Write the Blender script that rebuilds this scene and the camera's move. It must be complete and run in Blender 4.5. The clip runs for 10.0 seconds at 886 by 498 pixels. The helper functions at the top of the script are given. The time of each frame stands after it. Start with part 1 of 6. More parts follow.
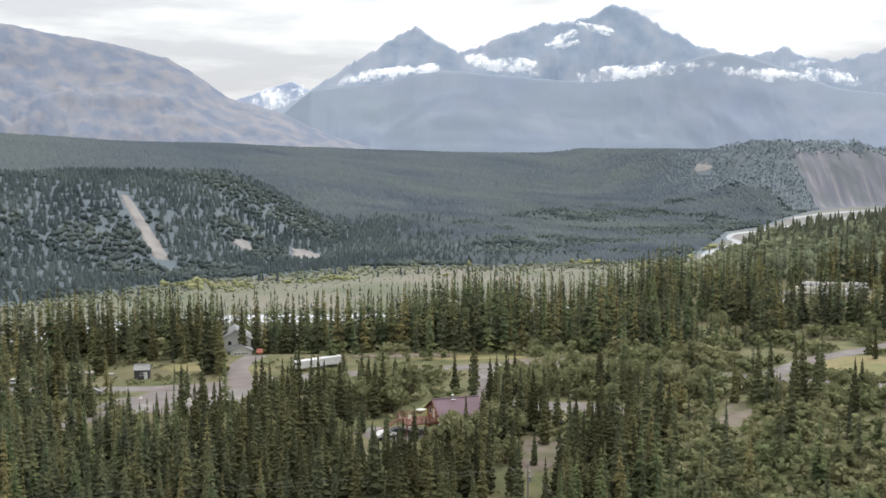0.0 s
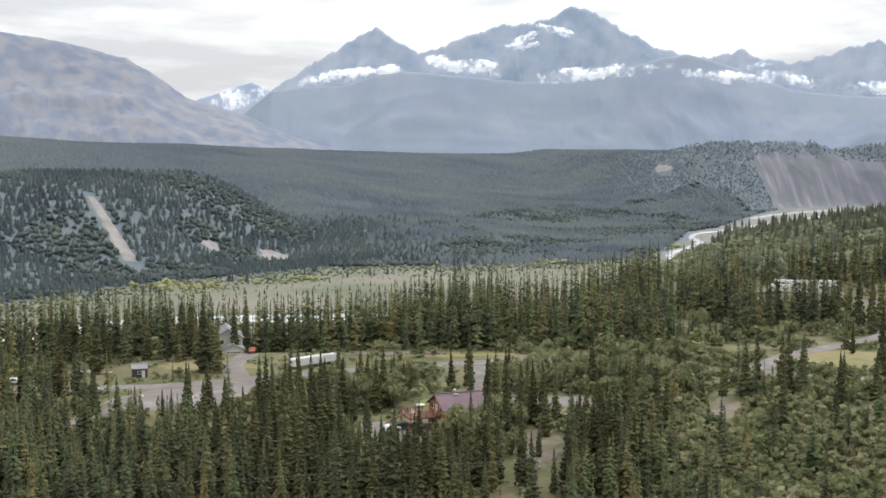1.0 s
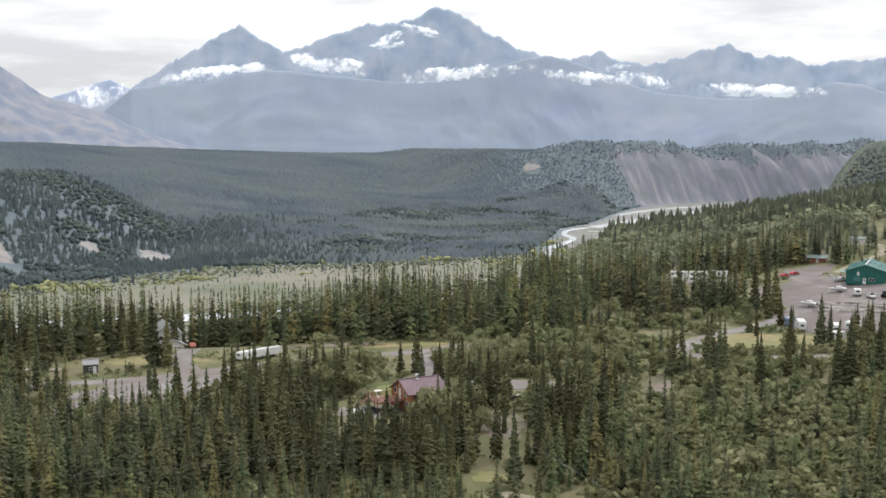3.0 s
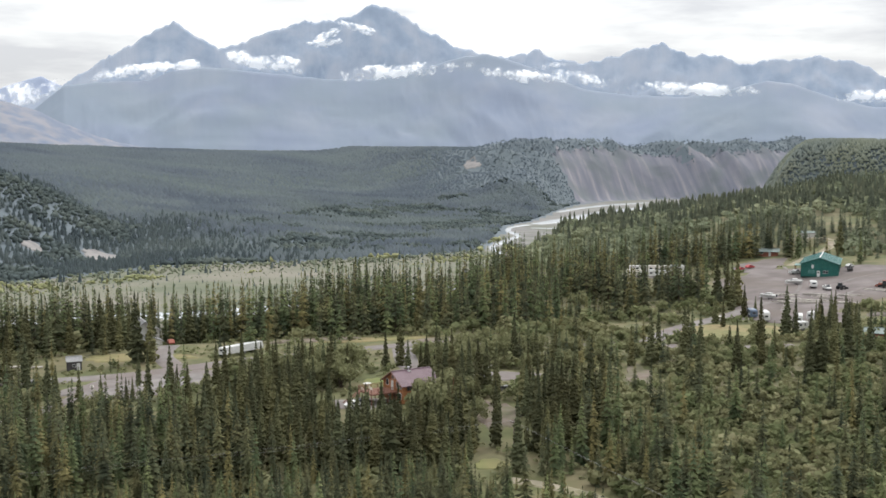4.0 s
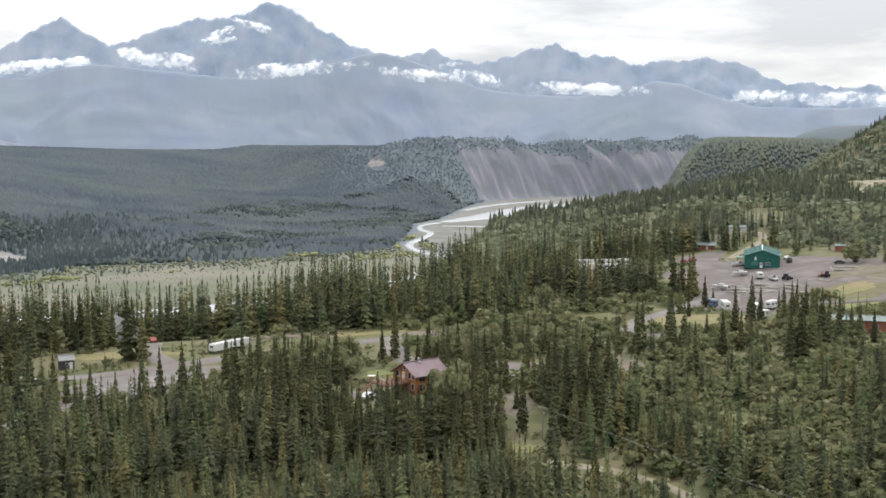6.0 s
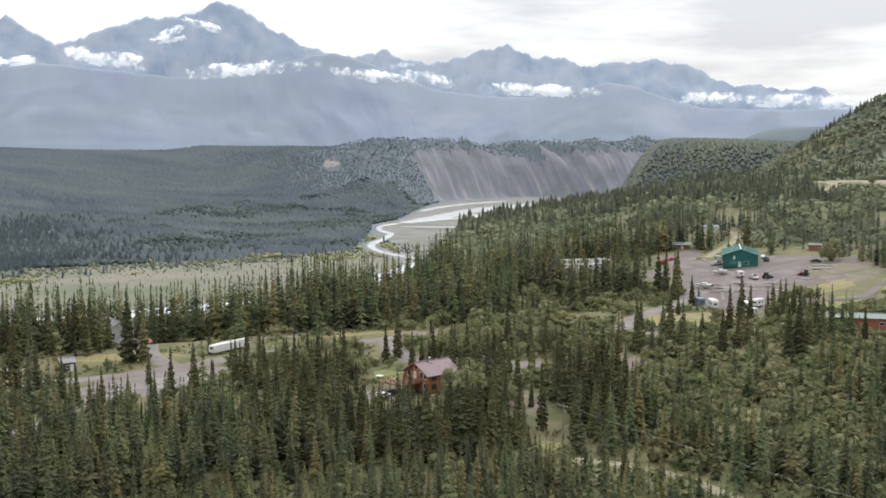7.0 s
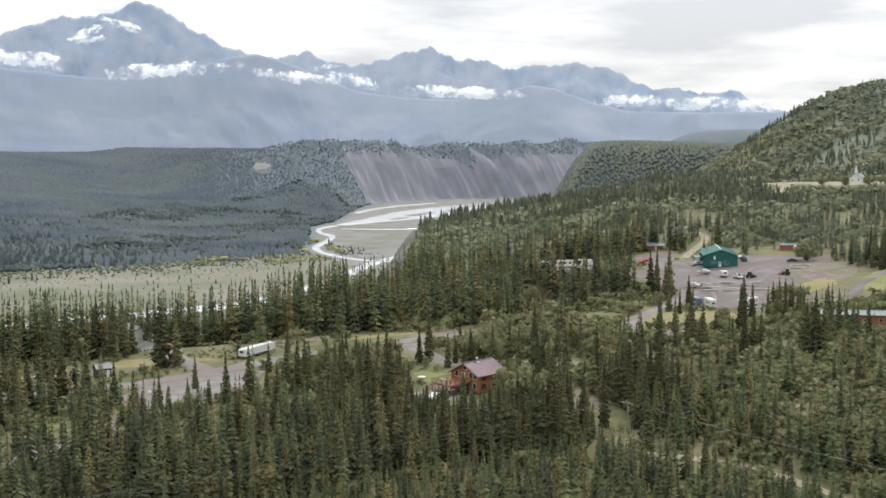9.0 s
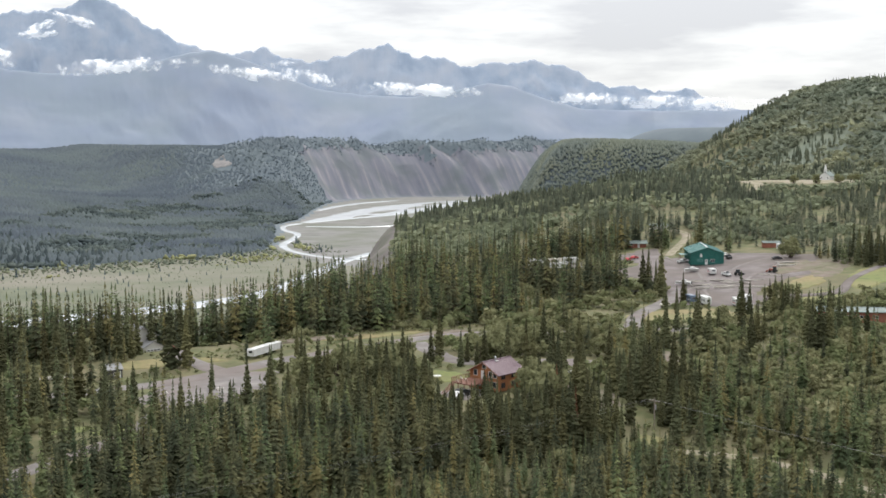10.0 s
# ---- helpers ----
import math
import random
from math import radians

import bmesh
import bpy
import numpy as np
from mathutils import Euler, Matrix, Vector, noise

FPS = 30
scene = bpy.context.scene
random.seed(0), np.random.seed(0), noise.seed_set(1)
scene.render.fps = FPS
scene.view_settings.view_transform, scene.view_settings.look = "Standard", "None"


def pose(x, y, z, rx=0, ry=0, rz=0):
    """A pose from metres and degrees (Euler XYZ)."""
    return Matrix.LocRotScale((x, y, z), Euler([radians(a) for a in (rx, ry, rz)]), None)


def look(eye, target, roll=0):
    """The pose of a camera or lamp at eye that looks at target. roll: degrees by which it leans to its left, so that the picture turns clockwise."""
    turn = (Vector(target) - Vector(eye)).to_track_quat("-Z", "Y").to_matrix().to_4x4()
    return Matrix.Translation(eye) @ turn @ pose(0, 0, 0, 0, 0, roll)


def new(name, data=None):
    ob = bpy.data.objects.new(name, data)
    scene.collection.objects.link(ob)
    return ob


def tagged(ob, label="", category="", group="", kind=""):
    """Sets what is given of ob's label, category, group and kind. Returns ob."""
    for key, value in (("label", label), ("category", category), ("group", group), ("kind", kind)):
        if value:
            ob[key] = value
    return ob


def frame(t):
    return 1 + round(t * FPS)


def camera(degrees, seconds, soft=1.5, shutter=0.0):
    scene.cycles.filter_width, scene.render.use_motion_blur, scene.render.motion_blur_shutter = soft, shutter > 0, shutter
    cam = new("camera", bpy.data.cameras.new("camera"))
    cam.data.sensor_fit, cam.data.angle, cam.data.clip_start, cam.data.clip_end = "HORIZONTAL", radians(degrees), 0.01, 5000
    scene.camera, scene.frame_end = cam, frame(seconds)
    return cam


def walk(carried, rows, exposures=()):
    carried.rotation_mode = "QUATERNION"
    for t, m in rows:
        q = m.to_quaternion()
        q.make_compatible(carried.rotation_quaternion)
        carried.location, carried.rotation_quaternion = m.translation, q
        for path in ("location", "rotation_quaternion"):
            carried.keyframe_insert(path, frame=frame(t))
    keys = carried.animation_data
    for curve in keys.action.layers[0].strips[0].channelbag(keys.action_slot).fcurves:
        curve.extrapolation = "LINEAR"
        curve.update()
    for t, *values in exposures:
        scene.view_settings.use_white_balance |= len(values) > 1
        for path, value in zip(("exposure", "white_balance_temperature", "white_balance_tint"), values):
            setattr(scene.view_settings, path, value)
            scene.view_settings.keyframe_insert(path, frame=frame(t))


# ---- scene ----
cam = camera(43.579, 10.0, soft=1.6)
PATH = [
    (0.0, pose(-1.72, -230.45, 54.19, 85.293, 0.092, 0.102)),
    (0.5, pose(-5.78, -232.91, 54.15, 85.317, 0.111, -0.891)),
    (1.0, pose(-10.45, -236.20, 54.22, 85.339, 0.080, -2.025)),
    (1.5, pose(-15.37, -239.69, 54.19, 85.368, 0.064, -3.730)),
    (2.0, pose(-20.80, -243.28, 54.22, 85.378, 0.110, -5.536)),
    (2.5, pose(-26.30, -246.59, 54.34, 85.337, 0.120, -7.298)),
    (4.0, pose(-45.02, -252.01, 53.98, 85.159, 0.196, -12.489)),
    (4.5, pose(-51.44, -252.42, 53.59, 85.121, 0.228, -13.764)),
    (5.0, pose(-58.32, -252.68, 53.34, 85.090, 0.219, -15.293)),
    (5.5, pose(-65.04, -252.15, 53.35, 85.086, 0.260, -16.693)),
    (7.0, pose(-85.19, -247.21, 53.22, 85.117, 0.217, -20.730)),
    (7.5, pose(-92.15, -245.14, 53.26, 85.144, 0.216, -21.829)),
    (8.0, pose(-99.35, -243.71, 53.51, 85.155, 0.195, -22.841)),
    (8.5, pose(-106.86, -242.12, 53.79, 85.171, 0.255, -23.919)),
    (9.0, pose(-114.22, -240.06, 53.96, 85.192, 0.232, -24.991)),
    (9.5, pose(-121.63, -238.00, 54.18, 85.206, 0.230, -26.159)),
    (10.0, pose(-127.51, -233.33, 54.39, 85.046, 0.127, -27.363)),
]
walk(cam, PATH)

# ---------- world and sun: bright overcast ----------
world = bpy.data.worlds.new("overcast_sky")
scene.world = world
world.use_nodes = True
wn, wl = world.node_tree.nodes, world.node_tree.links
wn.clear()
w_out = wn.new("ShaderNodeOutputWorld")
w_bg = wn.new("ShaderNodeBackground")
w_sky = wn.new("ShaderNodeTexSky")
w_sky.sky_type, w_sky.sun_disc = "NISHITA", False
w_sky.sun_elevation, w_sky.sun_rotation = radians(48), radians(40)
w_tc = wn.new("ShaderNodeTexCoord")
w_map = wn.new("ShaderNodeMapping")
w_map.inputs["Scale"].default_value = (3.0, 3.0, 17.0)
w_noise = wn.new("ShaderNodeTexNoise")
w_noise.inputs["Scale"].default_value, w_noise.inputs["Detail"].default_value = 1.5, 7.0
w_noise.inputs["Roughness"].default_value = 0.55
w_ramp = wn.new("ShaderNodeValToRGB")
w_ramp.color_ramp.elements[0].position, w_ramp.color_ramp.elements[0].color = 0.42, (0.63, 0.64, 0.665, 1)
w_ramp.color_ramp.elements[1].position, w_ramp.color_ramp.elements[1].color = 0.60, (0.90, 0.91, 0.905, 1)
w_scale = wn.new("ShaderNodeVectorMath")
w_scale.operation = "SCALE"
w_scale.inputs["Scale"].default_value = 0.09
w_mix = wn.new("ShaderNodeMix")
w_mix.data_type = "RGBA"
w_mix.inputs[0].default_value = 0.93
wl.new(w_tc.outputs["Generated"], w_map.inputs["Vector"])
wl.new(w_map.outputs["Vector"], w_noise.inputs["Vector"])
wl.new(w_noise.outputs["Fac"], w_ramp.inputs["Fac"])
wl.new(w_sky.outputs["Color"], w_scale.inputs[0])
wl.new(w_scale.outputs["Vector"], w_mix.inputs[6])
wl.new(w_ramp.outputs["Color"], w_mix.inputs[7])
# an overcast sky grows brighter towards the zenith
w_sep = wn.new("ShaderNodeSeparateXYZ")
w_rise = wn.new("ShaderNodeMapRange")
w_rise.inputs["From Min"].default_value, w_rise.inputs["From Max"].default_value = 0.0, 1.0
w_rise.inputs["To Min"].default_value, w_rise.inputs["To Max"].default_value = 0.50, 1.45
w_lift = wn.new("ShaderNodeVectorMath")
w_lift.operation = "SCALE"
wl.new(w_tc.outputs["Generated"], w_sep.inputs["Vector"])
wl.new(w_sep.outputs["Z"], w_rise.inputs["Value"])
wl.new(w_rise.outputs["Result"], w_lift.inputs["Scale"])
wl.new(w_mix.outputs[2], w_lift.inputs[0])
wl.new(w_lift.outputs["Vector"], w_bg.inputs["Color"])
w_bg.inputs["Strength"].default_value = 2.05
wl.new(w_bg.outputs["Background"], w_out.inputs["Surface"])
sun_data = bpy.data.lights.new("sun", "SUN")
sun_data.energy, sun_data.angle, sun_data.color = 1.8, radians(12), (1.0, 0.96, 0.9)
sun = new("sun", sun_data)
sun.matrix_world = look((0, 0, 500), (-0.64 * 400, -0.55 * 400, 500 - 0.9 * 400))


# ---------- materials ----------
def material(name, colors, scale=1.0, rough=0.9, metal=0.0, bump=0.0, detail=6.0, second=None, island=0.0, each=0.0, spec=0.3,
             stretch=(1, 1, 1), emit=0.0, through_light=0.0, other=None):
    """A procedural surface: a noise ramp through colors, a slower second noise, and variation per object or per island."""
    m = bpy.data.materials.new(name)
    m.use_nodes = True
    n, l = m.node_tree.nodes, m.node_tree.links
    b = n["Principled BSDF"]
    b.inputs["Roughness"].default_value, b.inputs["Metallic"].default_value = rough, metal
    b.inputs["Specular IOR Level"].default_value = spec
    tc, mp, no, ra = n.new("ShaderNodeTexCoord"), n.new("ShaderNodeMapping"), n.new("ShaderNodeTexNoise"), n.new("ShaderNodeValToRGB")
    mp.inputs["Scale"].default_value = stretch
    no.inputs["Scale"].default_value, no.inputs["Detail"].default_value = scale, detail
    l.new(tc.outputs["Object"], mp.inputs["Vector"])
    l.new(mp.outputs["Vector"], no.inputs["Vector"])
    l.new(no.outputs["Fac"], ra.inputs["Fac"])
    e = ra.color_ramp.elements
    lo, hi = 0.32, 0.68
    for i, c in enumerate(colors):
        p = lo + (hi - lo) * i / max(1, len(colors) - 1)
        el = e[i] if i < 2 else e.new(p)
        el.position, el.color = p, (*c, 1)
    if len(colors) == 1:
        e[1].position, e[1].color = hi, (*colors[0], 1)
    col = ra.outputs["Color"]
    if second:
        c2, s2, amount = second
        n2, r2, mx = n.new("ShaderNodeTexNoise"), n.new("ShaderNodeValToRGB"), n.new("ShaderNodeMix")
        n2.inputs["Scale"].default_value, n2.inputs["Detail"].default_value = s2, 4.0
        l.new(tc.outputs["Object"], n2.inputs["Vector"])
        l.new(n2.outputs["Fac"], r2.inputs["Fac"])
        r2.color_ramp.elements[0].position, r2.color_ramp.elements[0].color = 0.42, (0, 0, 0, 1)
        r2.color_ramp.elements[1].position, r2.color_ramp.elements[1].color = 0.62, (amount, amount, amount, 1)
        mx.data_type = "RGBA"
        l.new(r2.outputs["Color"], mx.inputs[0])
        l.new(col, mx.inputs[6])
        mx.inputs[7].default_value = (*c2, 1)
        col = mx.outputs[2]
    if other:
        c3, amount = other
        src, mr, mx = n.new("ShaderNodeObjectInfo"), n.new("ShaderNodeMath"), n.new("ShaderNodeMix")
        fr, wr = n.new("ShaderNodeMath"), n.new("ShaderNodeMath")
        fr.operation, fr.inputs[1].default_value = "MULTIPLY", 7.31
        wr.operation = "FRACT"
        mr.operation, mr.inputs[1].default_value = "MULTIPLY", amount
        mx.data_type = "RGBA"
        l.new(src.outputs["Random"], fr.inputs[0])
        l.new(fr.outputs["Value"], wr.inputs[0])
        l.new(wr.outputs["Value"], mr.inputs[0])
        l.new(mr.outputs["Value"], mx.inputs[0])
        l.new(col, mx.inputs[6])
        mx.inputs[7].default_value = (*c3, 1)
        col = mx.outputs[2]
    for amount, node, out in ((each, "ShaderNodeObjectInfo", "Random"), (island, "ShaderNodeNewGeometry", "Random Per Island")):
        if amount:
            src, mr, hs = n.new(node), n.new("ShaderNodeMapRange"), n.new("ShaderNodeHueSaturation")
            mr.inputs["To Min"].default_value, mr.inputs["To Max"].default_value = 1 - amount, 1 + amount
            l.new(src.outputs[out], mr.inputs["Value"])
            l.new(mr.outputs["Result"], hs.inputs["Value"])
            l.new(col, hs.inputs["Color"])
            col = hs.outputs["Color"]
    l.new(col, b.inputs["Base Color"])
    # emit: the surface glows in its own colour, as haze on the mountains
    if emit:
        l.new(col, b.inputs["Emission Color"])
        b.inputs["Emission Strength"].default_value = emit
    if through_light:
        tr, ms = n.new("ShaderNodeBsdfTranslucent"), n.new("ShaderNodeMixShader")
        ms.inputs["Fac"].default_value = through_light
        l.new(col, tr.inputs["Color"])
        l.new(b.outputs["BSDF"], ms.inputs[1])
        l.new(tr.outputs["BSDF"], ms.inputs[2])
        l.new(ms.outputs["Shader"], n["Material Output"].inputs["Surface"])
    if bump:
        bp = n.new("ShaderNodeBump")
        bp.inputs["Strength"].default_value, bp.inputs["Distance"].default_value = 0.6, bump
        l.new(no.outputs["Fac"], bp.inputs["Height"])
        l.new(bp.outputs["Normal"], b.inputs["Normal"])
    return m


M_GROUND = material("meadow_ground", [(0.066, 0.074, 0.030), (0.100, 0.106, 0.044), (0.155, 0.138, 0.072)], 0.14, bump=0.3,
                    second=((0.135, 0.112, 0.068), 0.035, 0.6))
# forest floor lightened and blued to put distance haze into its colour
M_FAR = material("hazed_forest_floor", [(0.088, 0.110, 0.124), (0.100, 0.124, 0.138), (0.114, 0.138, 0.148)], 0.02, bump=0.5,
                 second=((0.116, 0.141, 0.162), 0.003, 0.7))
M_SPRUCE = material("spruce_needles", [(0.068, 0.068, 0.036), (0.128, 0.122, 0.058), (0.230, 0.200, 0.090)], 1.6, rough=0.9, each=0.42, spec=0.1, through_light=0.3, other=((0.080, 0.105, 0.066), 0.5))
M_SPRUCE_ALL = material("spruce_needles_many", [(0.056, 0.062, 0.036), (0.112, 0.116, 0.060), (0.220, 0.202, 0.096)], 0.19, rough=0.9, island=0.20, spec=0.1, through_light=0.3, detail=3.0,
                        second=((0.084, 0.104, 0.066), 0.13, 0.6))
M_SPRUCE_GREEN = material("fresh_green_spruce_needles", [(0.062, 0.082, 0.040), (0.118, 0.142, 0.066), (0.215, 0.235, 0.105)], 0.19, rough=0.9, island=0.20, spec=0.1, through_light=0.3, detail=3.0,
                          second=((0.080, 0.112, 0.072), 0.13, 0.5))
M_SPRUCE_OLIVE = material("olive_spruce_needles", [(0.090, 0.084, 0.040), (0.165, 0.150, 0.066), (0.265, 0.230, 0.100)], 0.19, rough=0.9, island=0.20, spec=0.1, through_light=0.3, detail=3.0,
                          second=((0.120, 0.118, 0.062), 0.13, 0.5))
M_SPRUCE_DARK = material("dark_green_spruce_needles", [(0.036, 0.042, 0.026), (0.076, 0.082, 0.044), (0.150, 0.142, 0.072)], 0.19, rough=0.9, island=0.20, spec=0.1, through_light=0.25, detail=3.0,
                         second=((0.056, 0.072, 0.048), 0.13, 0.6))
# far spruces in blue-grey steps: painted haze that grows with distance
M_FARTREE = material("hazed_far_spruce_needles", [(0.092, 0.116, 0.126), (0.122, 0.150, 0.156), (0.166, 0.196, 0.190)], 0.014, rough=1.0, island=0.10, spec=0.05, through_light=0.35)
M_THINHAZETREE = material("hazed_grey_green_spruce_needles", [(0.088, 0.108, 0.132), (0.113, 0.136, 0.158), (0.152, 0.176, 0.186)], 0.010, rough=1.0, island=0.07, spec=0.05, through_light=0.35,
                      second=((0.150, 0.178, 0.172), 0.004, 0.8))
M_HAZETREE = material("hazed_blue_grey_spruce_needles", [(0.096, 0.118, 0.144), (0.116, 0.140, 0.164), (0.142, 0.166, 0.180)], 0.005, rough=1.0, island=0.06, spec=0.05, through_light=0.35,
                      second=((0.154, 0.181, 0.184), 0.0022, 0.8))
# bluff spruces made paler and bluer, haze worked into the tint
M_BLUFFTREE = material("hazed_bluff_spruce_needles", [(0.108, 0.134, 0.160), (0.128, 0.156, 0.180), (0.158, 0.188, 0.196)], 0.009, rough=1.0, island=0.06, spec=0.05, through_light=0.4)
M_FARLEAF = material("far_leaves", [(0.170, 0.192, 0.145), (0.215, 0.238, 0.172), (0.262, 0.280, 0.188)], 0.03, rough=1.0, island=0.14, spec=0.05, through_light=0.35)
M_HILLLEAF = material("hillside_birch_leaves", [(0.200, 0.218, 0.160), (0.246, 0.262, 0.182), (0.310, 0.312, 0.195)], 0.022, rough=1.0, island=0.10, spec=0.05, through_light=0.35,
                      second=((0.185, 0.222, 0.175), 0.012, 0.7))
# mesa wood: distance haze mixed into the leaf colours
M_MESALEAF = material("haze_tinted_mesa_leaves", [(0.124, 0.152, 0.160), (0.152, 0.180, 0.175), (0.205, 0.222, 0.172)], 0.012, rough=1.0, island=0.10, spec=0.05, through_light=0.35,
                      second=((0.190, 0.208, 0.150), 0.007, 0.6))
# leaves greyed and blued, with haze painted into the colour
M_HAZELEAF = material("hazed_grey_green_leaves", [(0.090, 0.114, 0.118), (0.114, 0.140, 0.136), (0.150, 0.175, 0.156)], 0.02, rough=1.0, island=0.12, spec=0.05, through_light=0.35)
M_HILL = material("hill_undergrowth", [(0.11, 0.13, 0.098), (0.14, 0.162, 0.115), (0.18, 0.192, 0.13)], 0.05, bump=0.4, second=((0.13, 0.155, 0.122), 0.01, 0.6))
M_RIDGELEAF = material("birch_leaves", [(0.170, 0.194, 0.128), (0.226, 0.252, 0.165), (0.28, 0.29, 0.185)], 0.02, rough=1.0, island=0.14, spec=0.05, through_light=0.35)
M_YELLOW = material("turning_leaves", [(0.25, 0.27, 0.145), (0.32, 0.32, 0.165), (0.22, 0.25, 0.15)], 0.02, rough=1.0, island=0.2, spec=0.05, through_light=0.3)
# ridge spruces lighter and greyer than the near ones, as painted haze
M_RIDGETREE = material("hazed_ridge_spruce_needles", [(0.084, 0.098, 0.072), (0.130, 0.146, 0.104), (0.194, 0.204, 0.136)], 0.09, rough=0.95, island=0.2, spec=0.05, through_light=0.3, detail=3.0)
M_DEAD = material("dead_brown_needles", [(0.13, 0.065, 0.04), (0.20, 0.11, 0.065)], 1.5, rough=0.95, spec=0.05, through_light=0.2)
M_YARD = material("trodden_yard_gravel", [(0.112, 0.096, 0.092), (0.146, 0.126, 0.121), (0.188, 0.165, 0.16)], 0.12, rough=0.95, bump=0.06, second=((0.12, 0.10, 0.088), 0.035, 0.85))
M_TRACK = material("sandy_track", [(0.22, 0.185, 0.14), (0.29, 0.25, 0.195), (0.17, 0.155, 0.09)], 0.3, rough=0.95, bump=0.05, second=((0.15, 0.15, 0.075), 0.15, 0.6))
M_BARK = material("grey_brown_bark", [(0.06, 0.045, 0.035), (0.14, 0.11, 0.085)], 3.0, rough=0.95, bump=0.02)
M_LEAF = material("willow_leaves", [(0.166, 0.172, 0.094), (0.238, 0.236, 0.130), (0.318, 0.304, 0.180)], 0.25, rough=0.95, island=0.14, spec=0.05, through_light=0.45,
                  second=((0.150, 0.190, 0.088), 0.1, 0.6))
M_GRAVEL = material("grey_gravel", [(0.130, 0.118, 0.113), (0.170, 0.156, 0.149), (0.225, 0.208, 0.198)], 0.22, rough=0.95, bump=0.05,
                    second=((0.15, 0.125, 0.115), 0.05, 0.8))
M_SOIL = material("brown_soil", [(0.13, 0.10, 0.08), (0.19, 0.155, 0.13)], 0.3, bump=0.1, second=((0.10, 0.11, 0.05), 0.2, 0.6))
M_DRY = material("dry_orange_grass", [(0.165, 0.135, 0.070), (0.225, 0.180, 0.090), (0.135, 0.130, 0.060)], 0.35, bump=0.15, second=((0.12, 0.14, 0.05), 0.08, 0.6))
M_LAWN = material("bright_green_grass", [(0.105, 0.125, 0.045), (0.145, 0.165, 0.055), (0.10, 0.115, 0.045)], 0.2, bump=0.1, second=((0.20, 0.175, 0.08), 0.06, 0.7))
M_WATER = material("silty_river_water", [(0.44, 0.46, 0.47), (0.54, 0.56, 0.57)], 0.05, rough=0.22, spec=0.5)
M_BAR = material("river_gravel_bar", [(0.140, 0.136, 0.128), (0.185, 0.18, 0.172), (0.115, 0.12, 0.102)], 0.03, bump=0.3,
                 second=((0.12, 0.128, 0.095), 0.014, 0.7))
M_FLAT = material("valley_scrub", [(0.100, 0.112, 0.074), (0.124, 0.134, 0.088), (0.150, 0.146, 0.112)], 0.03, bump=0.5,
                  second=((0.185, 0.172, 0.138), 0.010, 0.9))
# silt's grey shifted to pale blue-violet, which paints in distance haze
M_SCAR = material("hazed_eroded_silt", [(0.118, 0.124, 0.152), (0.138, 0.142, 0.170), (0.160, 0.161, 0.186), (0.228, 0.220, 0.232)], 0.075, bump=0.6, stretch=(1, 0.07, 0.07), second=((0.105, 0.122, 0.128), 0.016, 0.7))
M_BANK = material("brown_grey_gullied_silt", [(0.100, 0.090, 0.086), (0.135, 0.120, 0.113), (0.190, 0.168, 0.155)], 0.10, bump=0.9, stretch=(1, 0.2, 0.12), second=((0.085, 0.092, 0.062), 0.05, 0.7))
M_SLIDE = material("pale_slide_earth", [(0.175, 0.168, 0.165), (0.225, 0.212, 0.205), (0.27, 0.255, 0.245)], 0.08, bump=0.5)


# ---------- terrain ----------
def step(a, b, v):
    t = np.clip((v - a) / (b - a), 0, 1)
    return t * t * (3 - 2 * t)


def side(points, x, y):
    """Signed distance from a polyline; positive on its right-hand side."""
    best, sign = np.full(np.shape(x), 1e9), np.ones(np.shape(x))
    for (ax, ay), (bx, by) in zip(points[:-1], points[1:]):
        dx, dy = bx - ax, by - ay
        t = np.clip(((x - ax) * dx + (y - ay) * dy) / (dx * dx + dy * dy), 0, 1)
        d = np.hypot(x - ax - t * dx, y - ay - t * dy)
        s = np.sign((x - ax) * dy - (y - ay) * dx)
        near = d < best - 1e-6
        best, sign = np.where(near, d, best), np.where(near, s, sign)
    return best * sign


def wobble(x, y, size, seed=0.0):
    """Cheap smooth noise about -1..1."""
    a, b = x / size + seed, y / size - 1.7 * seed
    return (np.sin(a * 1.3 + 1.9 * np.sin(b * 0.9 + seed)) + np.sin(b * 1.7 + 1.3 * np.sin(a * 1.1)) + np.sin((a + b) * 0.8 + 2.1 * np.sin(a * 0.5 - b * 0.7))) / 3


def lattice(i, j, seed):
    h = (i * 374761393 + j * 668265263 + seed * 974634541) & 0x7FFFFFFF
    h = ((h ^ (h >> 13)) * 1274126177) & 0x7FFFFFFF
    return ((h ^ (h >> 16)) & 0xFFFF) / 32767.5 - 1


def fbm(x, y, size, octaves=4, seed=0, ridged=False):
    """Layered value noise about -1..1; ridged: sharp crests near 1."""
    out, amp, total = 0.0, 1.0, 0.0
    for o in range(octaves):
        a, b = np.asarray(x) / size, np.asarray(y) / size
        i, j = np.floor(a).astype(np.int64), np.floor(b).astype(np.int64)
        u, v = a - i, b - j
        u, v = u * u * (3 - 2 * u), v * v * (3 - 2 * v)
        n = (lattice(i, j, seed + o) * (1 - u) + lattice(i + 1, j, seed + o) * u) * (1 - v) + (lattice(i, j + 1, seed + o) * (1 - u) + lattice(i + 1, j + 1, seed + o) * u) * v
        out, total = out + amp * ((1 - 2 * abs(n)) if ridged else n), total + amp
        amp, size = amp * 0.5, size * 0.5
    return out / total


